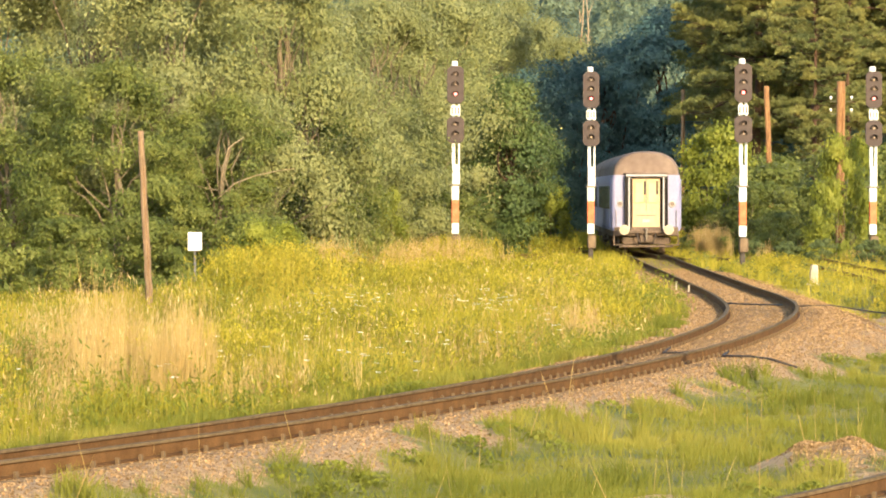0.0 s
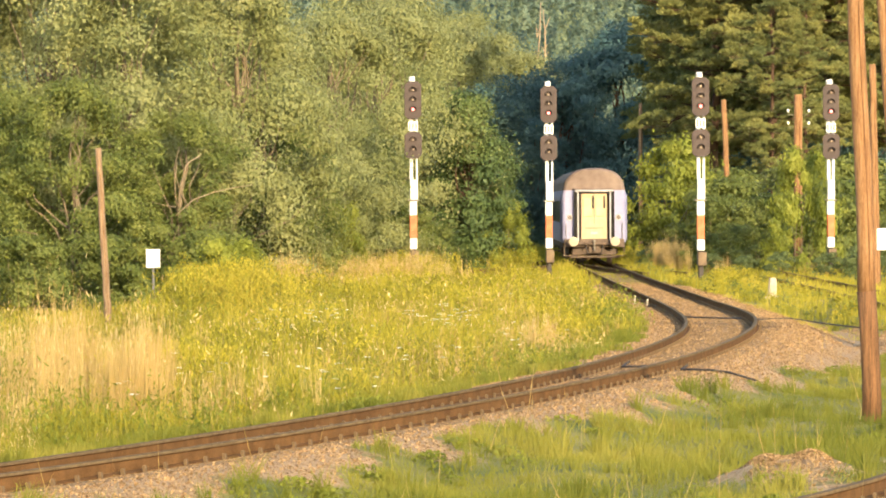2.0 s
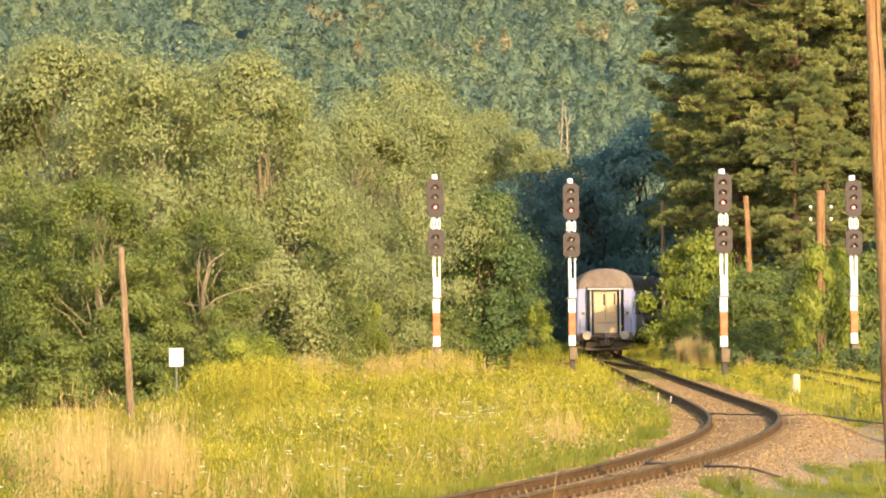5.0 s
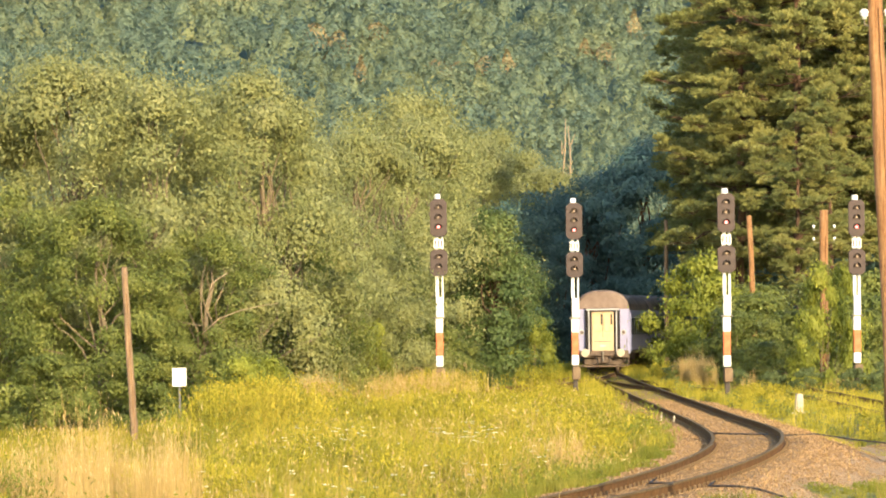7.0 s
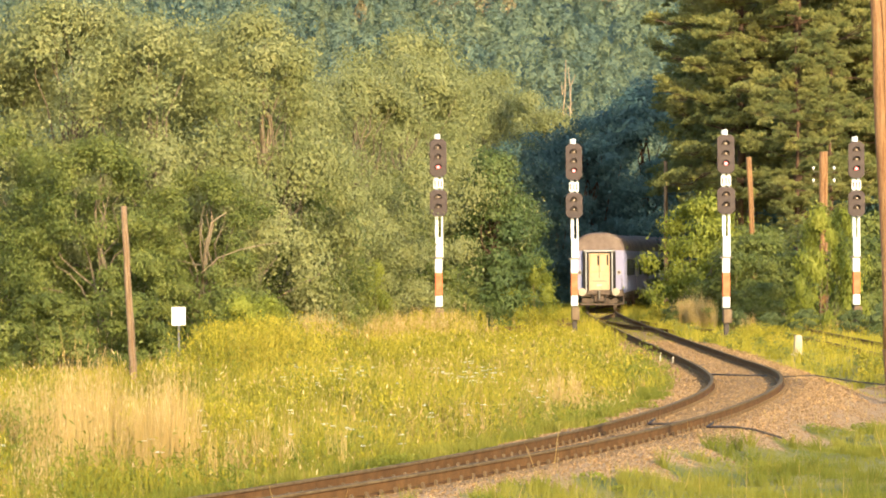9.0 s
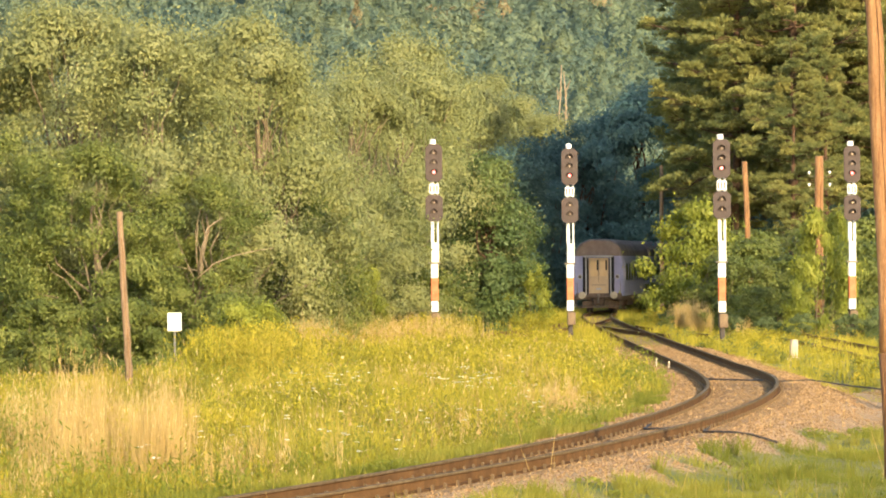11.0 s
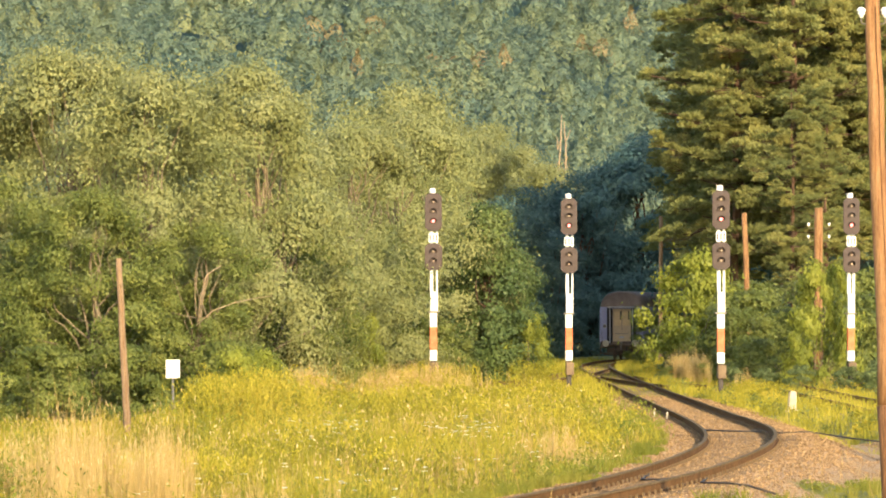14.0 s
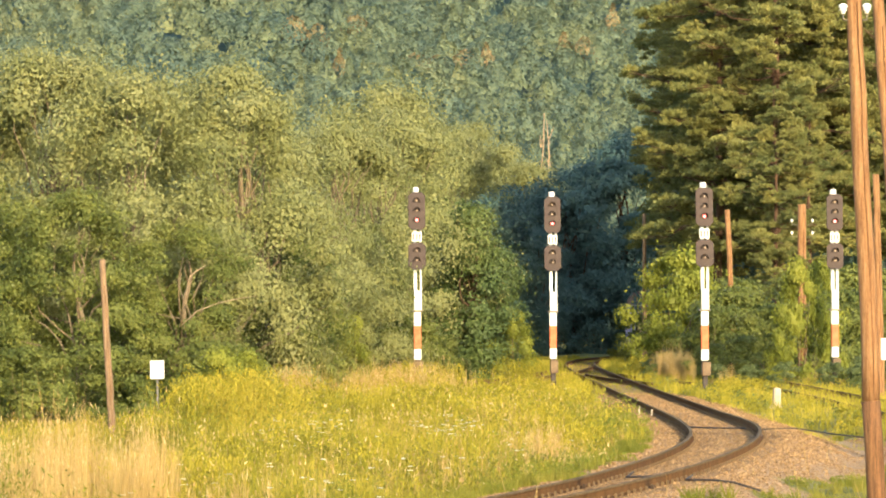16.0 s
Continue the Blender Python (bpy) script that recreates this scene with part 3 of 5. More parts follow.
def buffer_mesh():
    bm = bmesh.new()
    turn = Matrix.Rotation(radians(90), 4, "X")
    bmesh.ops.create_cone(bm, cap_ends=True, segments=20, radius1=0.19, radius2=0.205, depth=0.05, matrix=Matrix.Translation((0, -0.6, 0)) @ turn)
    bmesh.ops.create_cone(bm, cap_ends=True, segments=14, radius1=0.1, radius2=0.1, depth=0.4, matrix=Matrix.Translation((0, -0.4, 0)) @ turn)
    bmesh.ops.create_cone(bm, cap_ends=True, segments=14, radius1=0.14, radius2=0.14, depth=0.25, matrix=Matrix.Translation((0, -0.12, 0)) @ turn)
    return from_bm("buffer", bm, CONCRETE)


def wheel_mesh():
    bm = bmesh.new()
    turn = Matrix.Rotation(radians(90), 4, "Y")
    for x in (-0.75, 0.75):
        bmesh.ops.create_cone(bm, cap_ends=True, segments=24, radius1=0.46, radius2=0.46, depth=0.13, matrix=Matrix.Translation((x, 0, 0)) @ turn)
    bmesh.ops.create_cone(bm, cap_ends=True, segments=10, radius1=0.08, radius2=0.08, depth=1.5, matrix=turn)
    return from_bm("wheelset", bm, COACH_BLACK)


def coach():
    c = thing("passenger_coach", "pale lilac passenger coach with sooty roof on rails", "railway coach", "coaches of the train")
    body, roof = coach_shell()
    part("body", body, c)
    part("roof", roof, c, "brown sooty arched roof")
    # tail end: gangway with door
    gang = part("gangway", box("gangway", (1.76, 0.4, 0.06), COACH_ROOF, 0.01), c, "dusty gangway hood", pose(0, -0.14, 3.3))
    for name, size, mat, at in (("rubber_lip", (0.17, 0.28, 2.2), RUBBER, (-0.71, -0.1, 2.08)), ("rubber_lip", (0.17, 0.28, 2.2), RUBBER, (0.71, -0.1, 2.08)),
                                ("rubber_lip", (1.25, 0.3, 0.12), RUBBER, (0, -0.1, 3.2)), ("frame_post", (0.08, 0.34, 2.2), RUBBER, (-0.84, -0.12, 2.08)),
                                ("frame_post", (0.08, 0.34, 2.2), RUBBER, (0.84, -0.12, 2.08)), ("threshold", (1.5, 0.4, 0.1), COACH_BLACK, (0, -0.14, 0.9))):
        part(name, box(name, size, mat, 0.02), gang, m=pose(at[0], at[1] + 0.14, at[2] - 3.3))
    for x in (-0.7, 0.7):
        part("gangway_post", box("gangway_post", (0.075, 0.06, 2.16), COACH_TRIM, 0.015), gang, "pale upright post", pose(x, -0.13, -1.22))
    part("gangway_header", box("gangway_header", (1.66, 0.08, 0.1), COACH_TRIM, 0.02), gang, "pale cross bar", pose(0, -0.2, -0.1))
    door = part("end_door", box("end_door", (1.12, 0.06, 2.05), COACH_DOOR, 0.015), c, "pale ochre end door", pose(0, -0.03, 2.08))
    for s in (-1, 1):
        part("door_post", box("door_post", (0.06, 0.05, 2.0), RUBBER, 0.01), gang, "dark door post", pose(s * 0.6, 0.08, -1.22))
    part("door_window", box("door_window", (0.42, 0.03, 0.85), DOOR_GLASS, 0.04), door, "pale ochre window", pose(-0.27, -0.035, 0.42))
    part("door_window", box("door_window", (0.42, 0.03, 0.85), DOOR_GLASS, 0.04), door, "pale ochre window", pose(0.27, -0.035, 0.42))
    part("door_seam", box("door_seam", (0.022, 0.02, 1.3), COACH_BLACK, 0), door, "dark gap between leaves", pose(0.0, -0.032, 0.33))
    part("door_handle", box("door_handle", (0.8, 0.03, 0.035), STEEL, 0.008), door, "steel bar", pose(0, -0.045, -0.5))
    part("plate", box("plate", (0.3, 0.02, 0.12), COACH_TRIM, 0.005), door, "small grey plate", pose(0.0, -0.04, -0.72))
    for s in (-1, 1):
        part("tail_lamp", TAIL_RING, c, "round pale lamp ring", pose(s * 1.06, -0.02, 2.04))
        part("tail_lens", TAIL_LENS, c, "round tail lamp glass", pose(s * 1.06, -0.05, 2.04))
        part("handrail", tube("handrail", [(s * 1.22, 0.05, 1.1), (s * 1.22, -0.06, 1.15), (s * 1.22, -0.06, 1.75), (s * 1.22, 0.05, 1.8)], [0.016] * 4, STEEL, 6), c)
        part("buffer", BUFFER, c, "round pale buffer", pose(s * 0.9, -0.05, 1.0))
        part("dark_pane", box("dark_pane", (0.09, 0.02, 0.55), WINDOW, 0.02), door, "dark window gap", pose(-0.06 if s < 0 else 0.44, -0.055, 0.62))
        part("step", box("step", (0.4, 0.3, 0.04), COACH_BLACK, 0.01), c, m=pose(s * 1.15, -0.05, 0.38))
        part("step_hanger", box("step_hanger", (0.05, 0.05, 0.5), COACH_BLACK, 0.01), c, m=pose(s * 1.3, -0.05, 0.6))
        part("brake_hose", tube("brake_hose", [(s * 0.35, -0.2, 0.9), (s * 0.36, -0.38, 0.75), (s * 0.3, -0.4, 0.5), (s * 0.22, -0.3, 0.42)], [0.03] * 4, BLACK, 6), c, "hanging black hose")
        for k in range(9):
            y = 2.6 + k * 2.35
            part("window", box("window", (0.04, 1.35, 0.95), WINDOW, 0.015), c, m=pose(s * (HALF_W + 0.002), y, 2.3))
        part("side_door", box("side_door", (0.03, 0.8, 2.0), COACH_SIDE, 0.02), c, m=pose(s * (HALF_W + 0.006), 0.95, 2.05))
        part("skirt", box("skirt", (0.06, LENGTH - 1.0, 0.3), COACH_BLACK, 0.02), c, m=pose(s * (HALF_W - 0.12), LENGTH / 2, 0.86))
    part("buffer_beam", join("buffer_beam", [(box("beam", (2.6, 0.16, 0.36), COACH_BLACK, 0.03), pose(0, -0.06, 0.93)), (box("beam", (0.5, 0.2, 0.3), COACH_BLACK, 0.03), pose(0, -0.1, 0.62)),
                                             (box("beam", (1.9, 0.1, 0.3), COACH_BLACK, 0.02), pose(0, 0.2, 0.55)), (box("beam", (2.2, 0.2, 0.1), COACH_BLACK, 0.02), pose(0, 0.05, 0.33))]), c, "sooty buffer beam")
    part("coupling", join("coupling", [(box("hook", (0.12, 0.36, 0.16), STEEL, 0.03), pose(0, -0.3, 1.0)), (box("hook", (0.08, 0.1, 0.42), STEEL, 0.02), pose(0, -0.42, 0.78))]), c, "iron screw coupling")
    part("equipment_box", box("equipment_box", (2.0, 5.0, 0.55), COACH_BLACK, 0.05), c, m=pose(0, 12, 0.62))
    for yb in (3.4, LENGTH - 3.4):
        bogie = part("bogie", join("bogie", [(box("frame", (0.14, 3.2, 0.26), COACH_BLACK, 0.04), pose(-1.0, 0, 0.55)), (box("frame", (0.14, 3.2, 0.26), COACH_BLACK, 0.04), pose(1.0, 0, 0.55)),
                                             (box("frame", (2.1, 0.5, 0.25), COACH_BLACK, 0.04), pose(0, 0, 0.55)), (box("frame", (2.1, 0.14, 0.2), COACH_BLACK, 0.03), pose(0, -1.6, 0.55))]), c, m=pose(0, yb, 0))
        for dy in (-1.25, 1.25):
            part("wheelset", WHEEL, bogie, "worn steel wheels on an axle", pose(0, dy, 0.46))
    return c


def disc_mesh(name, radius, depth, material):
    bm = bmesh.new()
    bmesh.ops.create_cone(bm, cap_ends=True, segments=20, radius1=radius, radius2=radius * 0.85, depth=depth, matrix=Matrix.Rotation(radians(90), 4, "X"))
    return from_bm(name, bm, material)


BUFFER, WHEEL = buffer_mesh(), wheel_mesh()
TAIL_RING, TAIL_LENS = disc_mesh("tail_lamp", 0.15, 0.08, COACH_TRIM), disc_mesh("tail_lens", 0.1, 0.06, LENS_OFF)
COACH = coach()
TRAIN = [COACH, copy_thing(COACH, Matrix()), copy_thing(COACH, Matrix())]
# distance ahead of the tail's end at each second of the clip
TAIL = [(0, 195.0), (3.5, 219.0), (7.0, 244.0), (11.0, 272.0), (12.5, 283.0), (14.5, 298.0), (16.0, 313.0)]


def coach_pose(y):
    """The pose of a coach whose tail is y ahead, resting on the line by its two bogies."""
    a, b = Vector((float(MAIN(y + 3.4)), y + 3.4, 0)), Vector((float(MAIN(y + 21.1)), y + 21.0, 0))
    way = (b - a).normalized()
    at = a - way * 3.4
    return Matrix.Translation((at.x, at.y, 0.0)) @ Matrix.Rotation(math.atan2(-way.x, way.y), 4, "Z")


def motions():
    times = [0.5 * i for i in range(33)]
    ts, ds = [p[0] for p in TAIL], [p[1] for p in TAIL]
    for i, c in enumerate(TRAIN):
        walk(c, [(t, coach_pose(float(np.interp(t, ts, ds)) + i * (LENGTH + 1.3))) for t in times])


# ---- trees ----
def leaf_soup(name, centres, sizes, material, rng, droop=0.0, up=0.3, slim=0.55, outward=None, unrest=0.42):
    """Small four-cornered leaves round the given centres."""
    n = len(centres)
    nrm = rng.normal(size=(n, 3))
    if outward is None:
        nrm[:, 2] = np.abs(nrm[:, 2]) + up
    else:
        nrm = nrm * unrest + outward + np.array((0, 0, up))
    nrm /= np.linalg.norm(nrm, axis=1, keepdims=True)
    a = np.cross(nrm, rng.normal(size=(n, 3)))
    a[:, 2] -= droop
    a /= np.linalg.norm(a, axis=1, keepdims=True)
    b = np.cross(nrm, a)
    s = sizes[:, None]
    bend = nrm * s * 0.18
    v = np.stack([centres - a * s, centres + b * s * slim - bend, centres + a * s, centres - b * s * slim - bend], 1)
    return soup(name, v, 4, material)


def limb_points(rng, start, end, n=5, sag=0.06):
    start, end = np.array(start, float), np.array(end, float)
    length = np.linalg.norm(end - start)
    return [tuple(start + (end - start) * (i / n) + rng.normal(size=3) * length * sag * (0 < i < n) * 0.6) for i in range(n + 1)]


def broadleaf(name, label, category, h, r, seed, leaf_mat, bark, leaves, leaf=0.13, low=0.18, clumps=70, blob=0.75, group="", trunk=True):
    """Trunk, limbs and a ragged crown of leaf clumps at several depths."""
    rng = np.random.default_rng(seed)
    t = thing(name, label, category, group)
    base_r = 0.022 * h + 0.03
    ctr = []
    for i in range(clumps):
        a, u = rng.uniform(0, 2 * math.pi), rng.uniform(0, 1) ** 0.9
        z = h * (low + (1 - low) * u)
        prof = math.sin(math.pi * min(1, 0.2 + 0.77 * u)) ** 0.62
        rad = r * prof * rng.uniform(0.35, 1.0) ** 0.5 * (1 + 0.22 * math.sin(3 * a + seed) + 0.15 * math.sin(5 * a + 2 * u * 6 + seed))
        ctr.append((rad * math.cos(a), rad * math.sin(a), z - 0.25 * rad * (u < 0.7)))
    ctr = np.array(ctr)
    wood = []
    if trunk:
        top = (rng.normal() * 0.06 * h, rng.normal() * 0.06 * h, h * 0.82)
        pts = limb_points(rng, (0, 0, -0.3), top, 7, 0.03)
        part("trunk", tube("trunk", pts, [base_r * (1 - 0.85 * i / 7) for i in range(8)], bark, 8), t)
    for i in range(0, clumps, 4 if trunk else 6):
        c = ctr[i]
        z0 = max(0.0 if not trunk else 0.12 * h, c[2] * rng.uniform(0.3, 0.62))
        f = min(1, z0 / (0.82 * h)) if trunk else 0
        start = (top[0] * f, top[1] * f, z0) if trunk else (rng.normal() * 0.2, rng.normal() * 0.2, -0.1)
        bough = tube("limb", limb_points(rng, start, c), [base_r * q for q in (0.24, 0.2, 0.16, 0.12, 0.07, 0.03)], bark, 5)
        if trunk:
            part("limb", bough, t)
        else:
            wood.append((bough, Matrix()))
    if wood:
        tagged(part("branchwork", join("branchwork", wood), t), kind="stuff")
    weight = rng.uniform(0.5, 1.5, clumps)
    pick = rng.choice(clumps, leaves, p=weight / weight.sum())
    g = rng.normal(size=(leaves, 3))
    g /= np.linalg.norm(g, axis=1, keepdims=True)
    g *= (rng.uniform(0, 1, leaves) ** 0.45)[:, None] * np.array([1, 1, 0.62])
    size = rng.uniform(0.7, 1.25, clumps) * blob
    pos = ctr[pick] + g * size[pick][:, None]
    loose = rng.random(leaves) < 0.1
    pos[loose] += rng.normal(size=(loose.sum(), 3)) * blob * 0.5
    pos[:, 2] = np.maximum(pos[:, 2], 0.03)
    hub = np.array((0, 0, h * 0.5))
    way = (pos - hub) / np.array((r, r, h * 0.5)) * 0.45 + g / np.linalg.norm(g, axis=1, keepdims=True) * 0.75
    part("crown", leaf_soup("crown", pos, rng.uniform(0.6, 1.25, leaves) * leaf, leaf_mat, rng, outward=way, up=0.1), t)
    return t


def pine(name, label, h, r, seed, leaves):
    """Straight trunk, level boughs in open storeys, each ending in upturned cushions of needles with dark gaps between."""
    rng = np.random.default_rng(seed)
    t = thing(name, label, "tree", "pines beside the line")
    pts = limb_points(rng, (0, 0, -0.3), (rng.normal() * 0.3, rng.normal() * 0.3, h * 0.97), 8, 0.008)
    part("trunk", tube("trunk", pts, [0.3 * (1 - 0.9 * i / 8) for i in range(9)], PINE_BARK, 10), t)
    boughs, cushions = [], []
    z = h * 0.26
    while z < h * 0.98:
        u = (z - h * 0.26) / (h * 0.74)
        reach = r * (0.75 + 0.4 * math.sin(math.pi * (0.25 + 0.55 * u))) * (1 - u ** 2.2) ** 0.75 + 0.3
        count = int(rng.integers(4, 7))
        first = rng.uniform(0, 2 * math.pi)
        for k in range(count):
            a = first + 2 * math.pi * (k + rng.uniform(-0.3, 0.3)) / count
            R = reach * rng.choice((0.55, 0.8, 1.0, 1.12), p=(0.2, 0.3, 0.3, 0.2)) * rng.uniform(0.9, 1.08)
            base = np.array((0, 0, z + rng.uniform(-0.35, 0.35)))
            tip = base + np.array((R * math.cos(a), R * math.sin(a), R * rng.uniform(-0.3, 0.42)))
            boughs.append((tube("bough", limb_points(rng, base, tip, 4, 0.05), [0.05, 0.04, 0.03, 0.02, 0.01], PINE_BARK, 5), Matrix()))
            across = np.array((-math.sin(a), math.cos(a), 0))
            for q in range(int(4 + R * 3.4)):
                f = rng.uniform(0.28, 1.05)
                side = rng.uniform(-1, 1) * 0.34 * R * (1.2 - 0.75 * f)
                at = base * (1 - f) + tip * f + across * side + np.array((0, 0, rng.uniform(-0.35, 0.45)))
                cushions.append((*at, rng.uniform(0.28, 0.52)))
                if q % 3 == 0:
                    boughs.append((tube("twig", limb_points(rng, base * (1 - f * 0.8) + tip * f * 0.8, at, 2, 0.04), [0.025, 0.02, 0.01], PINE_BARK, 4, False), Matrix()))
        z += rng.uniform(0.95, 1.45)
    tagged(part("branchwork", join("branchwork", boughs), t), kind="stuff")
    cushions = np.array(cushions)
    m = len(cushions)
    pick = rng.integers(0, m, leaves)
    way = rng.normal(size=(leaves, 3))
    way[:, 2] = np.abs(way[:, 2]) * 1.1 + 0.1
    way /= np.linalg.norm(way, axis=1, keepdims=True)
    c, size = cushions[pick, :3], cushions[pick, 3][:, None]
    flat = np.array((1.0, 1.0, 0.75))
    start = c + way * flat * size * rng.uniform(0.2, 0.9, leaves)[:, None]
    tip = start + way * size * rng.uniform(0.22, 0.42, leaves)[:, None]
    b = np.cross(way, rng.normal(size=(leaves, 3)))
    b /= np.linalg.norm(b, axis=1, keepdims=True)
    w = (0.045 * rng.uniform(0.6, 1.3, leaves))[:, None]
    part("needles", soup("needles", np.stack([start - b * w * 0.6, (start + tip) / 2 - b * w, tip, (start + tip) / 2 + b * w], 1), 4, NEEDLE), t)
    return t


def plant(ob, x, y, size=1.0, turn=0.0, z=None, tall=None):
    ob.matrix_basis = Matrix.Translation((x, y, float(bed_height(x, min(y, 400))) if z is None else z)) @ Matrix.Rotation(turn, 4, "Z")
    ob.scale = (size, size, size if tall is None else tall)
    return ob


def plant_again(ob, x, y, size=1.0, turn=0.0, tall=None):
    return plant(copy_thing(ob, Matrix()), x, y, size, turn, tall=tall)


W = [broadleaf("willow_tree", "full-crowned grey-green willow tree at meadow edge", "tree", 10, 4.2, 11 + i, LEAF_WILLOW, BARK, 66000, 0.068, 0.1, 125, 1.05, "broadleaf trees") for i in range(3)]
G = [broadleaf("alder_tree", "dense green broadleaf tree at meadow edge", "tree", 10, 3.9, 31 + i, LEAF_GREEN, BARK, 42000, 0.085, 0.08, 105, 0.95, "broadleaf trees") for i in range(2)]
DK = broadleaf("dark_tree", "dense tree in the wood, blue haze mixed into its leaf colour", "tree", 10, 3.6, 51, LEAF_HAZE_DARK, PINE_BARK, 36000, 0.105, 0.05, 90, 1.05, "broadleaf trees")
B = [broadleaf("bush", "bright green leafy bush beside the track", "bush", 3.6, 2.0, 61 + i, LEAF_BRIGHT, BARK, 15000, 0.075, 0.04, 56, 0.55, "bushes", trunk=False) for i in range(2)]
S = broadleaf("shrub", "dull green leafy shrub at the wood's edge", "bush", 3.0, 1.9, 71, LEAF_GREEN, BARK, 12000, 0.075, 0.04, 46, 0.52, "bushes", trunk=False)
P = [pine("pine_tree", "tall dark pine tree with layered needle boughs", 24, 3.9, 81 + i, 140000) for i in range(3)]

# willows along the left of the meadow: x, y, size, turn, which
ROW = [(-14.2, 152, 0.9, 0.3, W[0]), (-11.0, 150, 0.98, 1.2, W[1]), (-8.2, 146, 0.9, 2.9, W[2]), (-5.4, 150, 0.9, 4.0, W[0]), (-12.6, 141, 0.62, 5.0, G[1]),
       (-9.4, 138, 0.58, 0.8, G[0]), (-6.6, 140, 0.56, 2.0, G[1]), (-4.7, 157, 0.64, 3.1, G[0]), (-4.7, 170, 0.84, 3.6, W[2]), (-4.4, 160, 0.56, 5.1, G[0]), (-2.6, 186, 0.85, 1.7, W[1]),
       (-0.8, 204, 0.98, 0.4, W[0]), (-0.7, 224, 1.14, 2.6, W[2]), (-0.8, 242, 1.1, 3.3, W[1]), (0.8, 206, 0.6, 4.4, G[0]), (2.6, 212, 0.56, 2.2, G[1]),
       (-1.8, 192, 0.55, 0.9, G[1]), (-15.5, 143, 0.66, 1.1, G[0]), (-17.5, 160, 0.95, 2.2, W[2]), (-6.6, 165, 0.98, 5.6, W[1]), (-11, 172, 1.0, 0.1, W[0]), (4.6, 382, 1.5, 4.9, W[0]), (8.6, 388, 1.5, 0.7, W[1]), (0.6, 384, 1.55, 3.0, W[2]), (-2.0, 262, 1.2, 1.9, W[2]), (2.2, 292, 1.15, 0.5, W[1]), (1.0, 318, 1.35, 2.5, W[0])]
used = set()
for x, y, s, a, kind in ROW:
    if kind.name in used:
        plant_again(kind, x, y, s, a, s * (1.0 + 0.16 * (math.sin(7 * x) > -0.3)))
    else:
        plant(kind, x, y, s, a, tall=s * 1.12)
        used.add(kind.name)
# wood behind the line, in the shade of the pines; its leaf colour carries blue haze
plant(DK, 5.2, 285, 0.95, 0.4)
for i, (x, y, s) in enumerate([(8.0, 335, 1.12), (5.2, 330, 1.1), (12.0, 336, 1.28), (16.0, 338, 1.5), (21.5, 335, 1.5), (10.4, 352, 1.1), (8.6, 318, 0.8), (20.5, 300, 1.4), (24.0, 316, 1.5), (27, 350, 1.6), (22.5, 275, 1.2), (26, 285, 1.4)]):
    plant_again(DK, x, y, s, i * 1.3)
# pines on the right
plant(P[0], 16.7, 256, 1.08, 0.2)
plant(P[1], 19.8, 253, 1.16, 1.5)
plant(P[2], 23.0, 258, 1.15, 0.9)
for i, (x, y, s) in enumerate([(17.6, 268, 1.12), (26.5, 254, 1.08), (21.2, 273, 1.2), (17.8, 278, 1.05), (25.5, 280, 1.15), (19.5, 288, 1.15), (29.5, 266, 1.15), (23.0, 294, 1.15), (19.2, 304, 1.15), (27.5, 300, 1.15), (24.5, 312, 1.15)]):
    plant_again(P[i % 3], x, y, s, i * 2.1)
# small low pines, added to block the sun from the train in the bend
plant_again(P[0], 18.7, 240, 0.6, 2.4, 0.61)
plant_again(P[2], 20.8, 247, 0.6, 4.0, 0.62)
plant_again(P[1], 16.2, 262, 0.6, 0.6, 0.42)
# bushes by the line and undergrowth
plant(B[0], 12.45, 218, 1.15, 0.0, tall=1.55)
plant(B[1], -4.35, 118, 0.5, 1.0, tall=0.6)
for x, y, size, a, tall in ((14.0, 222, 0.95, 2.0, 1.1), (-2.0, 160, 0.36, 3.0, 0.78), (4.7, 206, 0.5, 2.0, 0.85), (15.5, 186, 0.66, 1.0, 1.35), (3.5, 203, 0.4, 4.0, 0.5)):
    plant_again(B[int(a) % 2], x, y, size, a, tall)
D = broadleaf("young_tree", "narrow dark green young tree at meadow edge", "tree", 5.0, 1.0, 91, LEAF_DEEP, PINE_BARK, 20000, 0.06, 0.03, 110, 0.46, "broadleaf trees")
plant(D, -3.15, 164, 0.95, 2.0)
for x, y, size, a, tall in ((2.9, 203, 1.5, 1.0, 1.5), (1.9, 207, 1.3, 3.0, 1.25), (4.0, 209, 1.2, 4.4, 1.15)):
    plant_again(D, x, y, size, a, tall)
plant(S, 16.3, 204, 1.0, 0.0)
for i, (x, y, size) in enumerate([(18.6, 200, 1.3), (20.6, 206, 1.3), (15.2, 200, 1.0), (17.4, 194, 1.1), (13.6, 208, 1.0), (22.5, 196, 1.2), (-13, 132, 0.8), (-10.4, 133, 0.7), (-8.2, 134, 0.7), (-5.6, 136, 0.7), (-1.0, 188, 0.8), (1.2, 196, 0.7), (2.9, 206, 0.7), (-3.0, 172, 0.7), (15.3, 224, 1.4), (18.2, 218, 1.5), (20.5, 222, 1.6), (14.2, 212, 1.25), (14.2, 290, 0.9), (13.2, 250, 0.8), (10.35, 200, 0.24), (-3.6, 152, 0.8), (0.0, 190, 0.9), (12.5, 196, 0.5), (13.6, 193, 0.6)]):
    plant_again(S, x, y, size, i * 1.7)

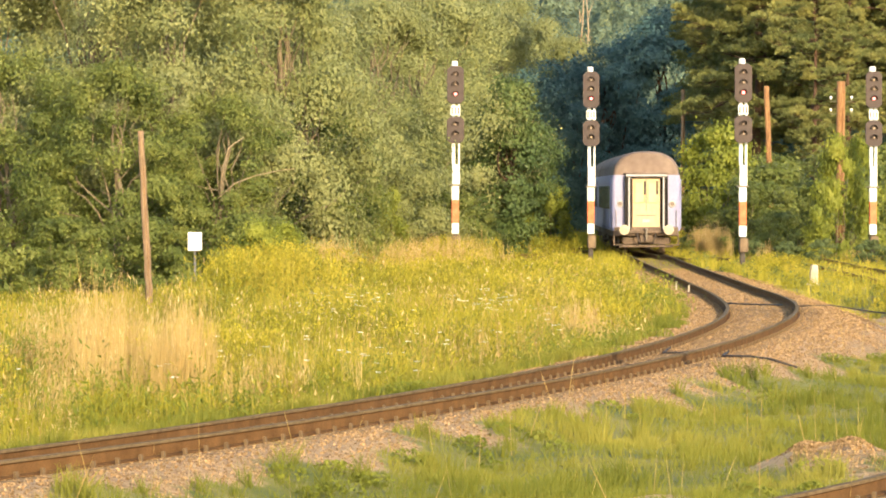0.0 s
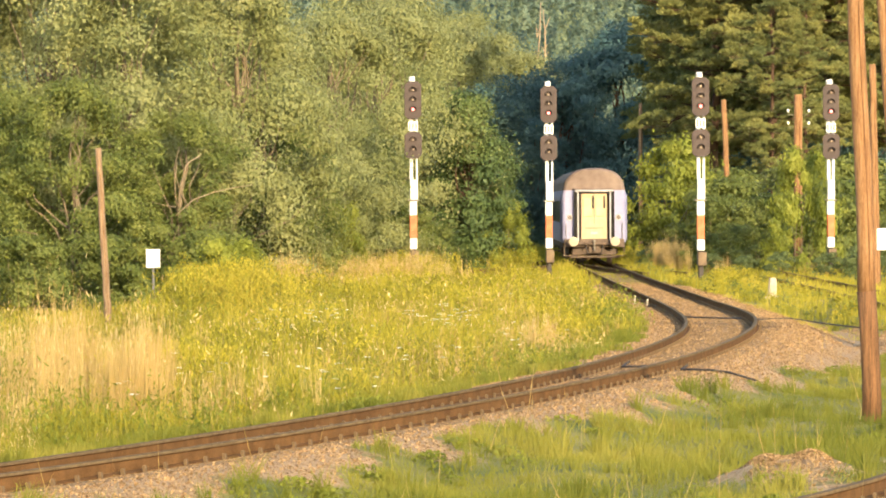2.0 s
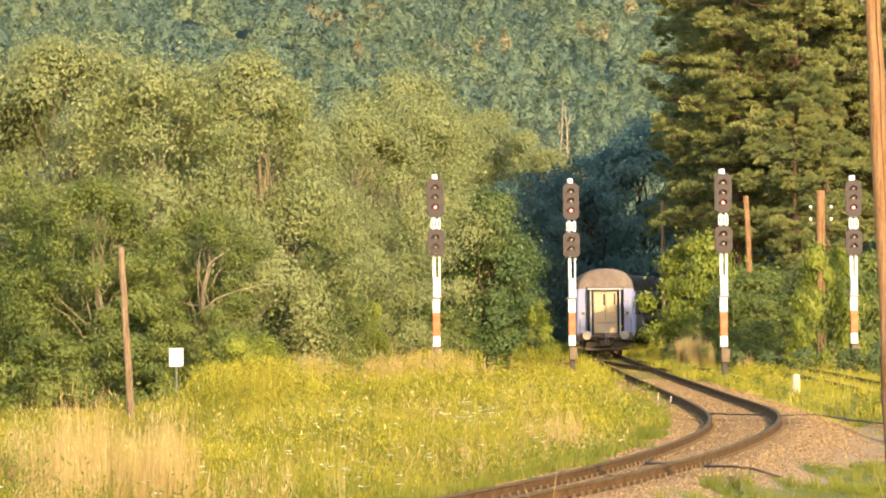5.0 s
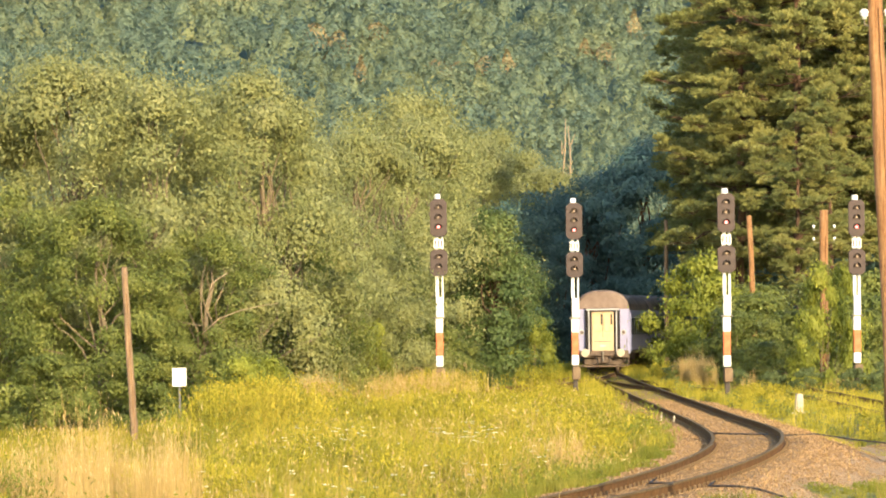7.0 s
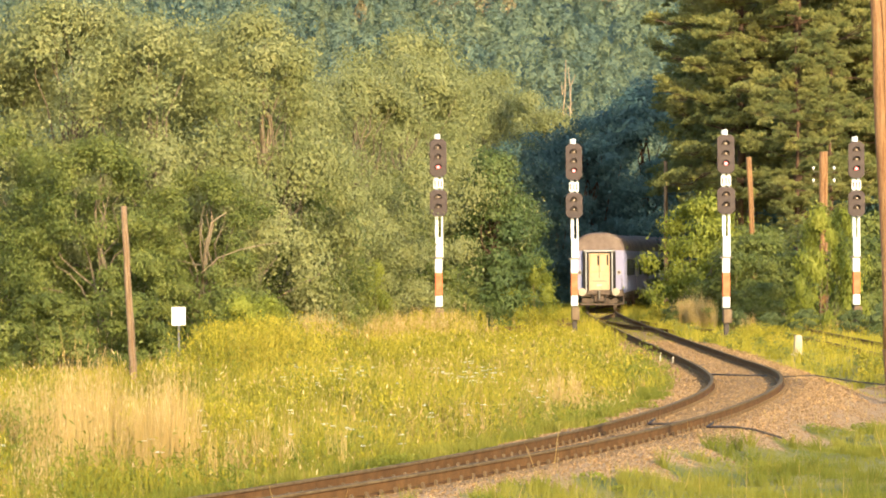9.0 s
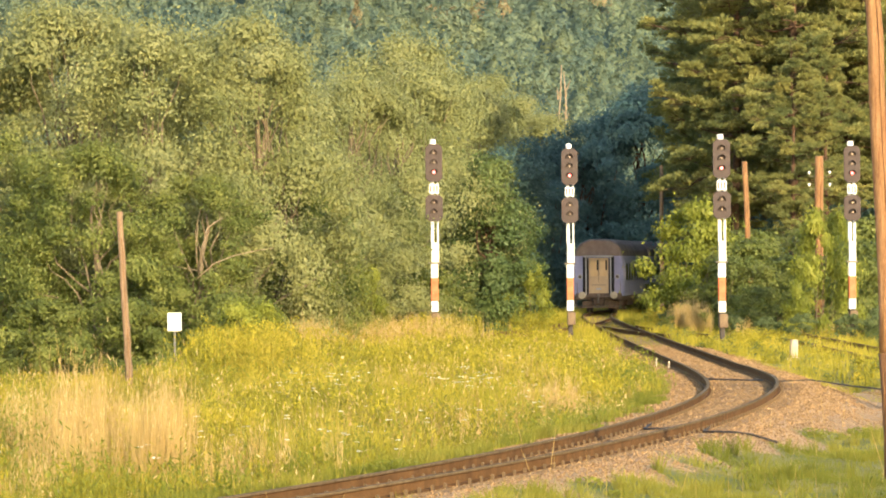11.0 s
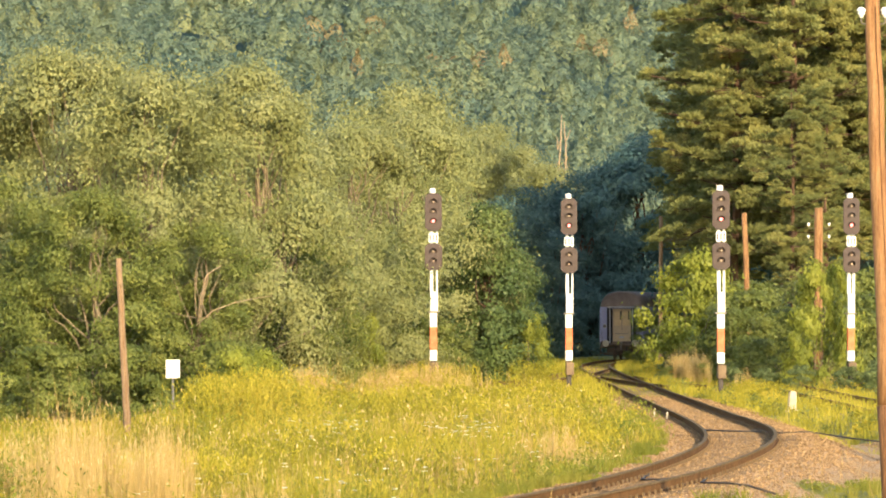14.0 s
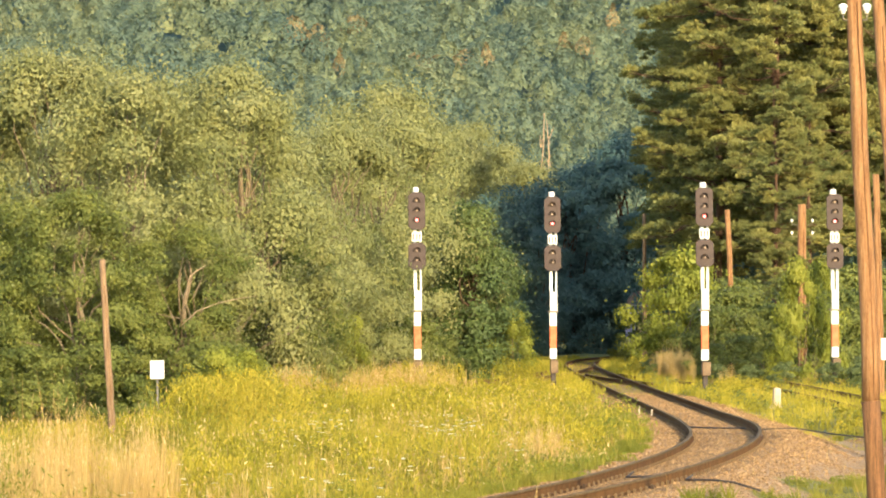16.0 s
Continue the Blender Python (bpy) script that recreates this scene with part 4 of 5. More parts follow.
WB = broadleaf("wormwood_bush", "low grey-green weedy bush beside the track", "bush", 1.3, 0.85, 95, LEAF_GREY, BARK, 5000, 0.045, 0.03, 40, 0.26, "bushes", trunk=False)
plant(WB, 13.1, 183, 0.6)
for i, (x, y, size) in enumerate([(14.3, 181, 0.7), (16.9, 177, 0.85), (17.8, 182, 1.2), (15.9, 179, 0.75), (10.55, 204, 0.7), (12.2, 188, 0.6), (16.2, 168, 0.5)]):
    plant_again(WB, x, y, size, i * 1.9)


def dead_tree(x, y, h):
    t = thing("dead_tree", "tall bare grey dead tree behind the wood", "tree", "dead trees", m=pose(x, y, 0))
    rng = np.random.default_rng(int(x * 10))
    part("trunk", tube("trunk", limb_points(rng, (0, 0, -0.3), (rng.normal() * 0.2, 0, h), 7, 0.012), [0.19 - 0.022 * i for i in range(8)], PALE_BARK, 8), t)
    for k in range(16):
        z, a = h * rng.uniform(0.45, 0.95), rng.uniform(0, 6.3)
        r = rng.uniform(0.5, 1.2)
        part("limb", tube("limb", limb_points(rng, (0, 0, z), (r * math.cos(a) * 0.5, r * math.sin(a) * 0.5, z + r)), [0.06, 0.05, 0.04, 0.03, 0.02, 0.01], PALE_BARK, 5), t)


def forked_tree(x, y):
    """A leaning pale trunk with a fork and a long bare branch, half hidden by leaves."""
    t = thing("leaning_tree", "pale forked bare trunk at the wood's edge", "tree", m=pose(x, y, -0.4))
    part("trunk", tube("trunk", [(-0.25, 3.0, -0.2), (-0.1, 2.8, 1.6), (0, 0.9, 2.85), (0.12, 0, 3.5), (0.24, 0, 3.95)], [0.05, 0.046, 0.042, 0.036, 0.03], BARK, 8), t)
    part("limb", tube("limb", [(0.2, 0, 3.85), (0.3, -0.05, 4.2), (0.5, -0.1, 4.35), (0.75, -0.1, 4.5)], [0.026, 0.022, 0.018, 0.01], PALE_BARK, 6), t)
    part("limb", tube("limb", [(0.1, 0, 3.5), (0.0, -0.05, 3.9), (0.05, -0.1, 4.3)], [0.022, 0.018, 0.01], BARK, 6), t)
    part("bare_branch", tube("bare_branch", [(-0.02, -0.1, 2.75), (0.5, -0.3, 3.2), (1.1, -0.4, 3.42), (1.7, -0.4, 3.55), (2.2, -0.4, 3.62)], [0.016, 0.015, 0.013, 0.011, 0.006], PALE_BARK, 6), t)
    part("bare_branch", tube("bare_branch", [(0.0, -0.1, 3.0), (-0.3, -0.2, 3.05), (-0.7, -0.2, 3.15)], [0.016, 0.013, 0.008], BARK, 6), t)


forked_tree(-6.43, 137.2)
dead_tree(11.3, 396, 19.3)
dead_tree(12.0, 398, 18.8)


# ---- wooded hill ----
def hill_height(x, y):
    return (y - 1090) * 0.3 + 6 * np.sin(x * 0.021 + y * 0.012) + 4 * np.sin(x * 0.055 - y * 0.03 + 1.0)


def build_hill():
    xs, ys = np.arange(-700, 740, 20.0), np.arange(1040, 2000, 20.0)
    gx, gy = np.meshgrid(xs, ys)
    gz = np.maximum(hill_height(gx, gy), -0.6)
    idx = np.arange(gx.size).reshape(gx.shape)
    quads = np.stack([idx[:-1, :-1], idx[:-1, 1:], idx[1:, 1:], idx[1:, :-1]], -1).reshape(-1, 4)
    # slope takes the dark bluish leaf colour to stand for shade between crowns
    me = mesh_of("hill", np.stack([gx, gy, gz], -1).reshape(-1, 3).tolist(), quads.tolist(), LEAF_HAZE_DARK, True)
    tagged(new("hillside", me), "steep wooded hillside, ground coloured dark as shade between crowns", "hill", kind="structure")
    rng = np.random.default_rng(7)
    pos, size, rust, face = [], [], [], []
    y = 1110.0
    while y < 1480:
        span = 0.105 * y + 10
        for x in np.arange(-span, span, 7.4):
            px, py = x + rng.normal() * 2.2, y + rng.normal() * 2.2
            cone = rng.random() < 0.3
            h, r = (rng.uniform(11, 17), rng.uniform(2.4, 3.6)) if cone else (rng.uniform(8, 13), rng.uniform(3.4, 6.2))
            k = 270
            g = rng.normal(size=(k, 3))
            g /= np.linalg.norm(g, axis=1, keepdims=True)
            g[:, 2] = np.abs(g[:, 2]) * 1.1 - 0.25
            g[:, 1] = -np.abs(g[:, 1]) * 0.9 + 0.25
            wide = r * (1.15 - np.clip(g[:, 2], 0, 1)) if cone else r
            lump = 1 + 0.28 * np.sin(g[:, 0] * 6 + x) * np.cos(g[:, 2] * 7 + y)
            p = g * np.stack([wide * lump, wide * lump, np.full(k, h * 0.55)], -1) + np.array((px, py, float(hill_height(px, py)) + h * 0.45))
            pos.append(p)
            face.append(g)
            size.append(rng.uniform(0.38, 0.72, k))
            bare = math.exp(-((px - 6) / 34) ** 2 - ((py - 1330) / 26) ** 2)
            rust.append(np.full(k, rng.random() < 0.004 + 0.13 * bare))
        y += 7.0
    pos, size, rust, face = np.concatenate(pos), np.concatenate(size), np.concatenate(rust), np.concatenate(face)
    tagged(new("hill_woods", leaf_soup("hill_woods", pos[~rust], size[~rust], HILL_LEAF_HAZED, rng, up=0.15, slim=0.7, outward=face[~rust], unrest=0.34)), "dense mixed forest covering the hillside, bluish haze in its leaf colour", "forest", kind="stuff")
    tagged(new("withered_trees", leaf_soup("withered_trees", pos[rust], size[rust], HILL_RUST, rng, up=0.25, slim=0.7, outward=face[rust])), "scattered rusty withered tree crowns on the hillside", "forest", kind="stuff")


build_hill()


# ---- grass, flowers and gravel ----
def blades(name, label, x, y, height, width, material, rng, lean=0.25, z=None):
    """Bent, pointed blades, three corners low and one high."""
    n = len(x)
    base = np.stack([x, y, (bed_height(x, y) if z is None else z) - 0.02], -1)
    a = rng.uniform(0, 2 * np.pi, n)
    side = np.stack([np.cos(a), np.sin(a) * 0.4, np.zeros(n)], -1) * width[:, None]
    b = rng.uniform(0, 2 * np.pi, n)
    bend = np.stack([np.cos(b), np.sin(b), np.zeros(n)], -1) * (height * rng.uniform(0, lean, n))[:, None]
    mid = base + bend * 0.53 + np.array((0, 0, 1.0)) * (height * 0.55)[:, None]
    tip = base + bend + np.array((0, 0, 1.0)) * height[:, None]
    v = np.stack([base - side * 0.55, base + side * 0.55, mid + side * 0.5, tip], 1)
    ob = tagged(new(name, soup(name, v, 4, material)), label, "grass", kind="stuff")
    return ob


def scatter(rng, n, x0, x1, y0, y1, keep, power=1.0):
    """Places in a strip, denser near the viewer."""
    y = y0 + (y1 - y0) * rng.random(n) ** power
    x = x0 + (x1 - x0) * rng.random(n)
    k = keep(x, y) > rng.random(n)
    return x[k], y[k]


def patch(x, y, s, seed):
    """Smooth patches between 0 and 1."""
    return np.clip(0.5 + 0.5 * (np.sin(x * s + seed) * np.cos(y * s * 0.35 + seed * 1.7) + 0.6 * np.sin(x * s * 2.3 - y * s * 0.8 + seed * 2.9)), 0, 1)


def build_meadow():
    rng = np.random.default_rng(5)
    out = lambda x, y: -off_line(MAIN, x, y)          # metres to the left of the curved line
    inside = lambda x, y: np.abs(x) < 0.098 * y + 1.5
    turf = lambda x, y: ~gravel_at(x, y) & inside(x, y)
    # short grass beside the gravel, patchy
    x, y = scatter(rng, 520000, -7, 11, 39, 112, lambda x, y: (turf(x, y) & (out(x, y) < 4.5)) * (0.55 + 0.45 * patch(x, y, 0.9, 4)), 1.7)
    tall = 0.03 + 0.08 * rng.random(len(x)) ** 2 + 0.12 * patch(x, y, 1.6, 9) ** 3 * rng.random(len(x)) + 0.1 * (out(x, y) > 0)
    blades("green_grass", "short green grass beside the tracks", x, y, tall, 0.006 + 0.00011 * y, GREEN, rng, 1.0)
    # tufts of longer grass, leaning outward from one root
    tx, ty = scatter(rng, 5200, -7, 11, 39, 125, lambda x, y: (turf(x, y) & (out(x, y) < 6)) * (0.15 + patch(x, y, 1.1, 3.3)), 1.5)
    k = 42
    tall = np.repeat(rng.uniform(0.12, 0.34, len(tx)), k) * rng.uniform(0.5, 1.1, len(tx) * k)
    x, y = np.repeat(tx, k) + rng.normal(size=len(tx) * k) * 0.05, np.repeat(ty, k) + rng.normal(size=len(tx) * k) * 0.08
    blades("grass_tufts", "longer tufts of green grass beside the tracks", x, y, tall, 0.005 + 0.00009 * y, GREEN, rng, 0.8)
    # sparse dry stalks
    x, y = scatter(rng, 1300, -6, 11, 42, 120, lambda x, y: inside(x, y) * (np.abs(off_line(MAIN, x, y)) > 1.0) * (0.1 + patch(x, y, 1.3, 8) ** 3), 1.4)
    blades("dry_stalks", "sparse dry stalks along the gravel edge", x, y, rng.uniform(0.25, 0.75, len(x)), 0.003 + 0.00006 * y, DRY, rng, 0.5)
    # meadow weeds on the left
    def low(x, y):
        gap = (x / y > 0.0105) & (x / y < 0.0225) & (y > 135) & (y < 215)
        west = (np.abs(x - WEST(np.clip(y, 131, 245))) < 1.2) & (y > 158) & (y < 215)
        return np.where(west, 0.25, 1.0) * np.where((x < -4.6) & (y > 82) & ((y < 104) | (x < -6.2)), 0.4, 1.0) * np.where(gap, 0.4, 1.0)

    x, y = scatter(rng, 270000, -16, 8, 52, 200, lambda x, y: ((out(x, y) > 1.8) & inside(x, y)) * np.clip((out(x, y) - 1.8) / 2.5, 0.15, 1), 1.3)
    tall = (0.25 + 0.55 * patch(x, y, 0.7, 1)) * np.clip((out(x, y) - 1.0) / 4.0, 0.25, 1) * low(x, y)
    blades("meadow_weeds", "knee-high yellow-green meadow weeds", x, y, tall * rng.uniform(0.5, 1.2, len(x)), 0.005 + 0.00008 * y, WEED, rng, 0.5)
    # leafy clumps, many of them bearing yellow blossom
    cx, cy = scatter(rng, 3600, -12, 8, 56, 200, lambda x, y: ((out(x, y) > 2.6) & inside(x, y)) * np.where((x < -4.6) & (y > 82) & (y < 104), 0.25, 1.0), 1.0)
    k = 100
    m = len(cx)
    size = rng.uniform(0.2, 0.5, m) * (0.8 + cy / 300)
    high = rng.uniform(0.4, 1.1, m) * np.clip((out(cx, cy) - 1.2) / 4.0, 0.3, 1) * low(cx, cy)
    g = rng.normal(size=(m, k, 3))
    g /= np.linalg.norm(g, axis=2, keepdims=True)
    g *= rng.random((m, k, 1)) ** 0.4
    g[:, :, 2] = np.abs(g[:, :, 2])
    pos = np.stack([cx[:, None] + g[:, :, 0] * size[:, None], cy[:, None] + g[:, :, 1] * size[:, None], bed_height(cx, cy)[:, None] + g[:, :, 2] * high[:, None]], -1)
    flower = (patch(cx, cy, 0.55, 3) + 0.35 * np.clip((cy - 85) / 50, 0, 1) > 0.5) & (cy > 72)
    crown = (g[:, :, 2] > 0.5) & flower[:, None] & (rng.random((m, k)) < np.where(cy > 105, 0.22, 0.06)[:, None])
    s0 = rng.uniform(0.025, 0.055, (m, k)) * (0.6 + cy / 200)[:, None]
    ob = new("weed_clumps", leaf_soup("weed_clumps", pos[~crown], s0[~crown] * 1.25, WEED, rng, droop=1.6, slim=0.24))
    tagged(ob, "leafy green weed clumps in the meadow", "weeds", kind="stuff")
    ob = new("goldenrod_blossom", leaf_soup("goldenrod_blossom", pos[crown], s0[crown] * 0.5, GOLD, rng))
    tagged(ob, "yellow goldenrod blossom over the meadow", "flowers", kind="stuff")
    # low dark leafy weeds at the gravel's edge and round the heaps
    cx, cy = scatter(rng, 3200, -6, 12, 38, 125, lambda x, y: inside(x, y) * ~gravel_at(x, y) * (gravel_at(x - 0.5, y) | gravel_at(x - 0.2, y + 2.0) | gravel_at(x + 0.4, y)) * patch(x, y, 1.4, 7) ** 2, 1.3)
    m, k = len(cx), 110
    g = rng.normal(size=(m, k, 3))
    g /= np.linalg.norm(g, axis=2, keepdims=True)
    g[:, :, 2] = np.abs(g[:, :, 2]) * 0.55
    size = rng.uniform(0.1, 0.3, m)
    pos = np.stack([cx[:, None] + g[:, :, 0] * size[:, None], cy[:, None] + g[:, :, 1] * size[:, None] * 1.5, bed_height(cx, cy)[:, None] + g[:, :, 2] * size[:, None]], -1).reshape(-1, 3)
    ob = new("low_weeds", leaf_soup("low_weeds", pos, rng.uniform(0.012, 0.035, m * k), LEAF_MEADOW, rng))
    tagged(ob, "low dark green leafy weeds beside the gravel", "weeds", kind="stuff")
    # goldenrod and tall weeds: a leafy stem with a plume of blossom
    groups = [(-4.6, 114, 0.7, 5, 320, 1.35, 1.9), (-3.4, 118, 0.8, 5, 190, 1.1, 1.6), (-5.6, 110, 0.5, 4, 130, 0.8, 1.2), (1.2, 150, 1.8, 14, 240, 0.7, 1.15), (3.6, 150, 1.2, 14, 130, 0.6, 0.95),
              (-1.5, 96, 1.0, 6, 190, 0.55, 0.85), (1.8, 122, 1.8, 12, 240, 0.6, 1.0), (-0.6, 128, 1.6, 12, 200, 0.6, 1.0), (-3.1, 82, 0.8, 5, 90, 0.5, 0.8), (3.4, 112, 0.9, 9, 110, 0.45, 0.75), (-6.4, 66, 0.5, 5, 120, 0.5, 0.9),
              (4.6, 200, 0.7, 4, 60, 0.8, 1.3), (10.4, 205, 0.5, 3, 50, 0.7, 1.1), (12.4, 168, 1.1, 9, 130, 0.3, 0.6), (11.0, 158, 0.7, 8, 80, 0.25, 0.5)]
    px, py, ph = [], [], []
    for gx, gy, rx, ry, n, h0, h1 in groups:
        tuft = rng.normal(size=(9, 2)) * (rx, ry)
        own = tuft[rng.integers(0, 9, n)] * 0.75 + rng.normal(size=(n, 2)) * (rx * 0.4, ry * 0.4)
        px.append(gx + own[:, 0]), py.append(gy + own[:, 1]), ph.append(rng.uniform(h0, h1, n))
    px, py, ph = np.concatenate(px), np.concatenate(py), np.concatenate(ph)
    ok = ~gravel_at(px, py)
    px, py, ph = px[ok], py[ok], ph[ok]
    m = len(px)
    pz = bed_height(px, py)
    blades("weed_stems", "upright green weed stems", px, py, ph, np.full(m, 0.012), WEED, rng, 0.12)
    k = 30
    f = rng.random((m, k)) ** 0.7
    reach = (0.05 + 0.2 * f * (1 - f) * 2.2)[..., None] * rng.normal(size=(m, k, 2))
    pos = np.stack([px[:, None] + reach[..., 0], py[:, None] + reach[..., 1], pz[:, None] + f * ph[:, None] * 0.92], -1).reshape(-1, 3)
    tagged(new("weed_leaves", leaf_soup("weed_leaves", pos, rng.uniform(0.04, 0.085, m * k), WEED, rng, droop=1.2, slim=0.26)), "narrow yellow-green leaves of tall weeds", "weeds", kind="stuff")
    k = 26
    f = rng.random((m, k))
    reach = (0.03 + 0.1 * (1 - f))[..., None] * rng.normal(size=(m, k, 2))
    pos = np.stack([px[:, None] + reach[..., 0], py[:, None] + reach[..., 1], pz[:, None] + (0.74 + 0.3 * f) * ph[:, None]], -1)
    bloom = rng.random(m) < 0.16 + 0.5 * patch(px, py, 0.9, 2.2) ** 3
    pos = pos[bloom].reshape(-1, 3)
    tagged(new("goldenrod_plumes", leaf_soup("goldenrod_plumes", pos, rng.uniform(0.014, 0.03, len(pos)), GOLD, rng, slim=0.5)), "yellow plumes of flowering goldenrod", "flowers", kind="stuff")
    # thin upright stalks through the whole meadow, straw and green, in drifts
    for material, name, label, seed, n, lean in ((DRY, "straw_stalks", "thin straw-coloured grass stalks in the meadow", 2.0, 52000, 0.25), (GREEN, "green_stalks", "thin green grass stalks in the meadow", 5.5, 60000, 0.4)):
        x, y = scatter(rng, n, -14, 8, 52, 190, lambda x, y: ((out(x, y) > 2.0) & inside(x, y)) * patch(x, y, 0.75, seed) ** 2, 1.2)
        tall = rng.uniform(0.4, 1.0, len(x)) * np.clip((out(x, y) - 0.8) / 4.0, 0.3, 1) * low(x, y)
        blades(name, label, x, y, tall, 0.0028 + 0.00004 * y, material, rng, lean)
        if material is DRY:
            top = np.stack([x, y, bed_height(x, y) + tall * 0.95], -1)[::2]
            n = len(top)
            tagged(new("seed_heads", leaf_soup("seed_heads", top + rng.normal(size=(n, 3)) * (0.04, 0.04, 0.03), rng.uniform(0.02, 0.05, n) * (0.6 + y[::2] / 160), STRAW, rng, droop=2.0, slim=0.3)), "pale seed heads on dry grass", "grass", kind="stuff")
    # dark green leafy weeds in drifts
    cx, cy, ch = [], [], []
    for gx, gy, rx, ry, n, high in ((4.7, 112, 0.6, 6, 60, 0.5), (-2.1, 106, 0.7, 4, 45, 0.55), (-5.9, 70, 0.5, 4, 60, 0.75), (-5.4, 62, 0.6, 3, 50, 0.45), (-3.6, 62, 0.9, 3, 50, 0.35), (-4.9, 104, 0.8, 5, 50, 0.7), (0.2, 92, 1.2, 5, 60, 0.4),
                                    (2.6, 128, 1.0, 8, 50, 0.5), (-1.6, 76, 1.0, 5, 50, 0.35), (2.3, 86, 0.6, 5, 40, 0.3), (-3.0, 124, 1.2, 6, 50, 0.7)):
        cx.append(gx + rng.normal(size=n) * rx), cy.append(gy + rng.normal(size=n) * ry), ch.append(high * rng.uniform(0.6, 1.2, n))
    cx, cy, ch = np.concatenate(cx), np.concatenate(cy), np.concatenate(ch)
    ok = ~gravel_at(cx, cy)
    cx, cy, ch = cx[ok], cy[ok], ch[ok]
    m, k = len(cx), 90
    g = rng.normal(size=(m, k, 3)) * 0.5
    pos = np.stack([cx[:, None] + g[:, :, 0] * 0.3, cy[:, None] + g[:, :, 1] * 0.4, bed_height(cx, cy)[:, None] + np.abs(g[:, :, 2]) * ch[:, None] * 1.5], -1).reshape(-1, 3)
    tagged(new("green_meadow_weeds", leaf_soup("green_meadow_weeds", pos, rng.uniform(0.03, 0.06, m * k), LEAF_MEADOW, rng, droop=1.0, slim=0.3)), "dark green leafy weeds in the meadow", "weeds", kind="stuff")
    # leafy weed clumps outside the bend
    cx, cy = scatter(rng, 900, 8, 19, 118, 200, lambda x, y: inside(x, y) * ~gravel_at(x, y) * patch(x, y, 1.1, 1.2) * (np.abs(x - 11.0) + np.abs(y - 141) / 6 > 1.0), 1.0)
    m, k = len(cx), 70
    g = rng.normal(size=(m, k, 3))
    g /= np.linalg.norm(g, axis=2, keepdims=True)
    g *= rng.random((m, k, 1)) ** 0.4
    g[:, :, 2] = np.abs(g[:, :, 2])
    wide, high = rng.uniform(0.15, 0.45, m)[:, None], rng.uniform(0.2, 0.65, m)[:, None]
    pos = np.stack([cx[:, None] + g[:, :, 0] * wide, cy[:, None] + g[:, :, 1] * wide, bed_height(cx, cy)[:, None] + g[:, :, 2] * high], -1)
    green = rng.random(m) < 0.45
    for pick, material, name, label in ((green, LEAF_GREEN, "green_weed_clumps", "dull green weed clumps beside the tracks"), (~green, WEED, "yellow_weed_clumps", "yellow-green weed clumps beside the tracks")):
        p = pos[pick].reshape(-1, 3)
        tagged(new(name, leaf_soup(name, p, rng.uniform(0.03, 0.065, len(p)), material, rng)), label, "weeds", kind="stuff")
    # flat white umbels in drifts
    ux, uy = [], []
    for gx, gy, rx, ry, n in ((-2.1, 103, 0.6, 2.5, 45), (0.7, 104, 0.7, 3, 50), (-1.0, 84, 1.2, 6, 16), (-3.4, 66, 1.3, 5, 22), (2.4, 96, 0.8, 5, 14), (-0.3, 74, 0.8, 4, 10), (1.5, 135, 2.2, 12, 40)):
        ux.append(gx + rng.normal(size=n) * rx), uy.append(gy + rng.normal(size=n) * ry)
    ux, uy = np.concatenate(ux), np.concatenate(uy)
    ok = ~gravel_at(ux, uy)
    ux, uy = ux[ok], uy[ok]
    m, k = len(ux), 12
    uz = bed_height(ux, uy) + rng.uniform(0.35, 0.7, m)
    blades("umbel_stems", "thin green stems of white umbels", ux, uy, uz - bed_height(ux, uy), np.full(m, 0.008), GREEN, rng, 0.02)
    a, d = rng.uniform(0, 6.283, (m, k)), rng.random((m, k)) ** 0.5 * rng.uniform(0.03, 0.07, m)[:, None]
    pos = np.stack([ux[:, None] + d * np.cos(a), uy[:, None] + d * np.sin(a), uz[:, None] + 0.012 - d * 0.15], -1).reshape(-1, 3)
    tagged(new("white_umbels", leaf_soup("white_umbels", pos, rng.uniform(0.012, 0.022, m * k), PALE_BLOOM, rng, up=1.5, slim=0.8)), "flat white umbel flowers in the meadow", "flowers", kind="stuff")
    # pale mullein-like stalks near the rail
    mx, my = np.repeat(rng.normal(-4.35, 0.42, 20), 26), np.repeat(rng.normal(54.5, 0.8, 20), 26)
    mz = np.repeat(rng.uniform(0.25, 0.55, 20), 26)
    n = len(mx)
    ob = new("white_weeds", leaf_soup("white_weeds", np.stack([mx + rng.normal(size=n) * 0.014, my + rng.normal(size=n) * 0.014, bed_height(mx, my) + mz * rng.uniform(0.35, 1, n)], -1), rng.uniform(0.006, 0.012, n), STRAW, rng))
    tagged(ob, "pale-flowered weed stalks beside the rail", "weeds", kind="stuff")
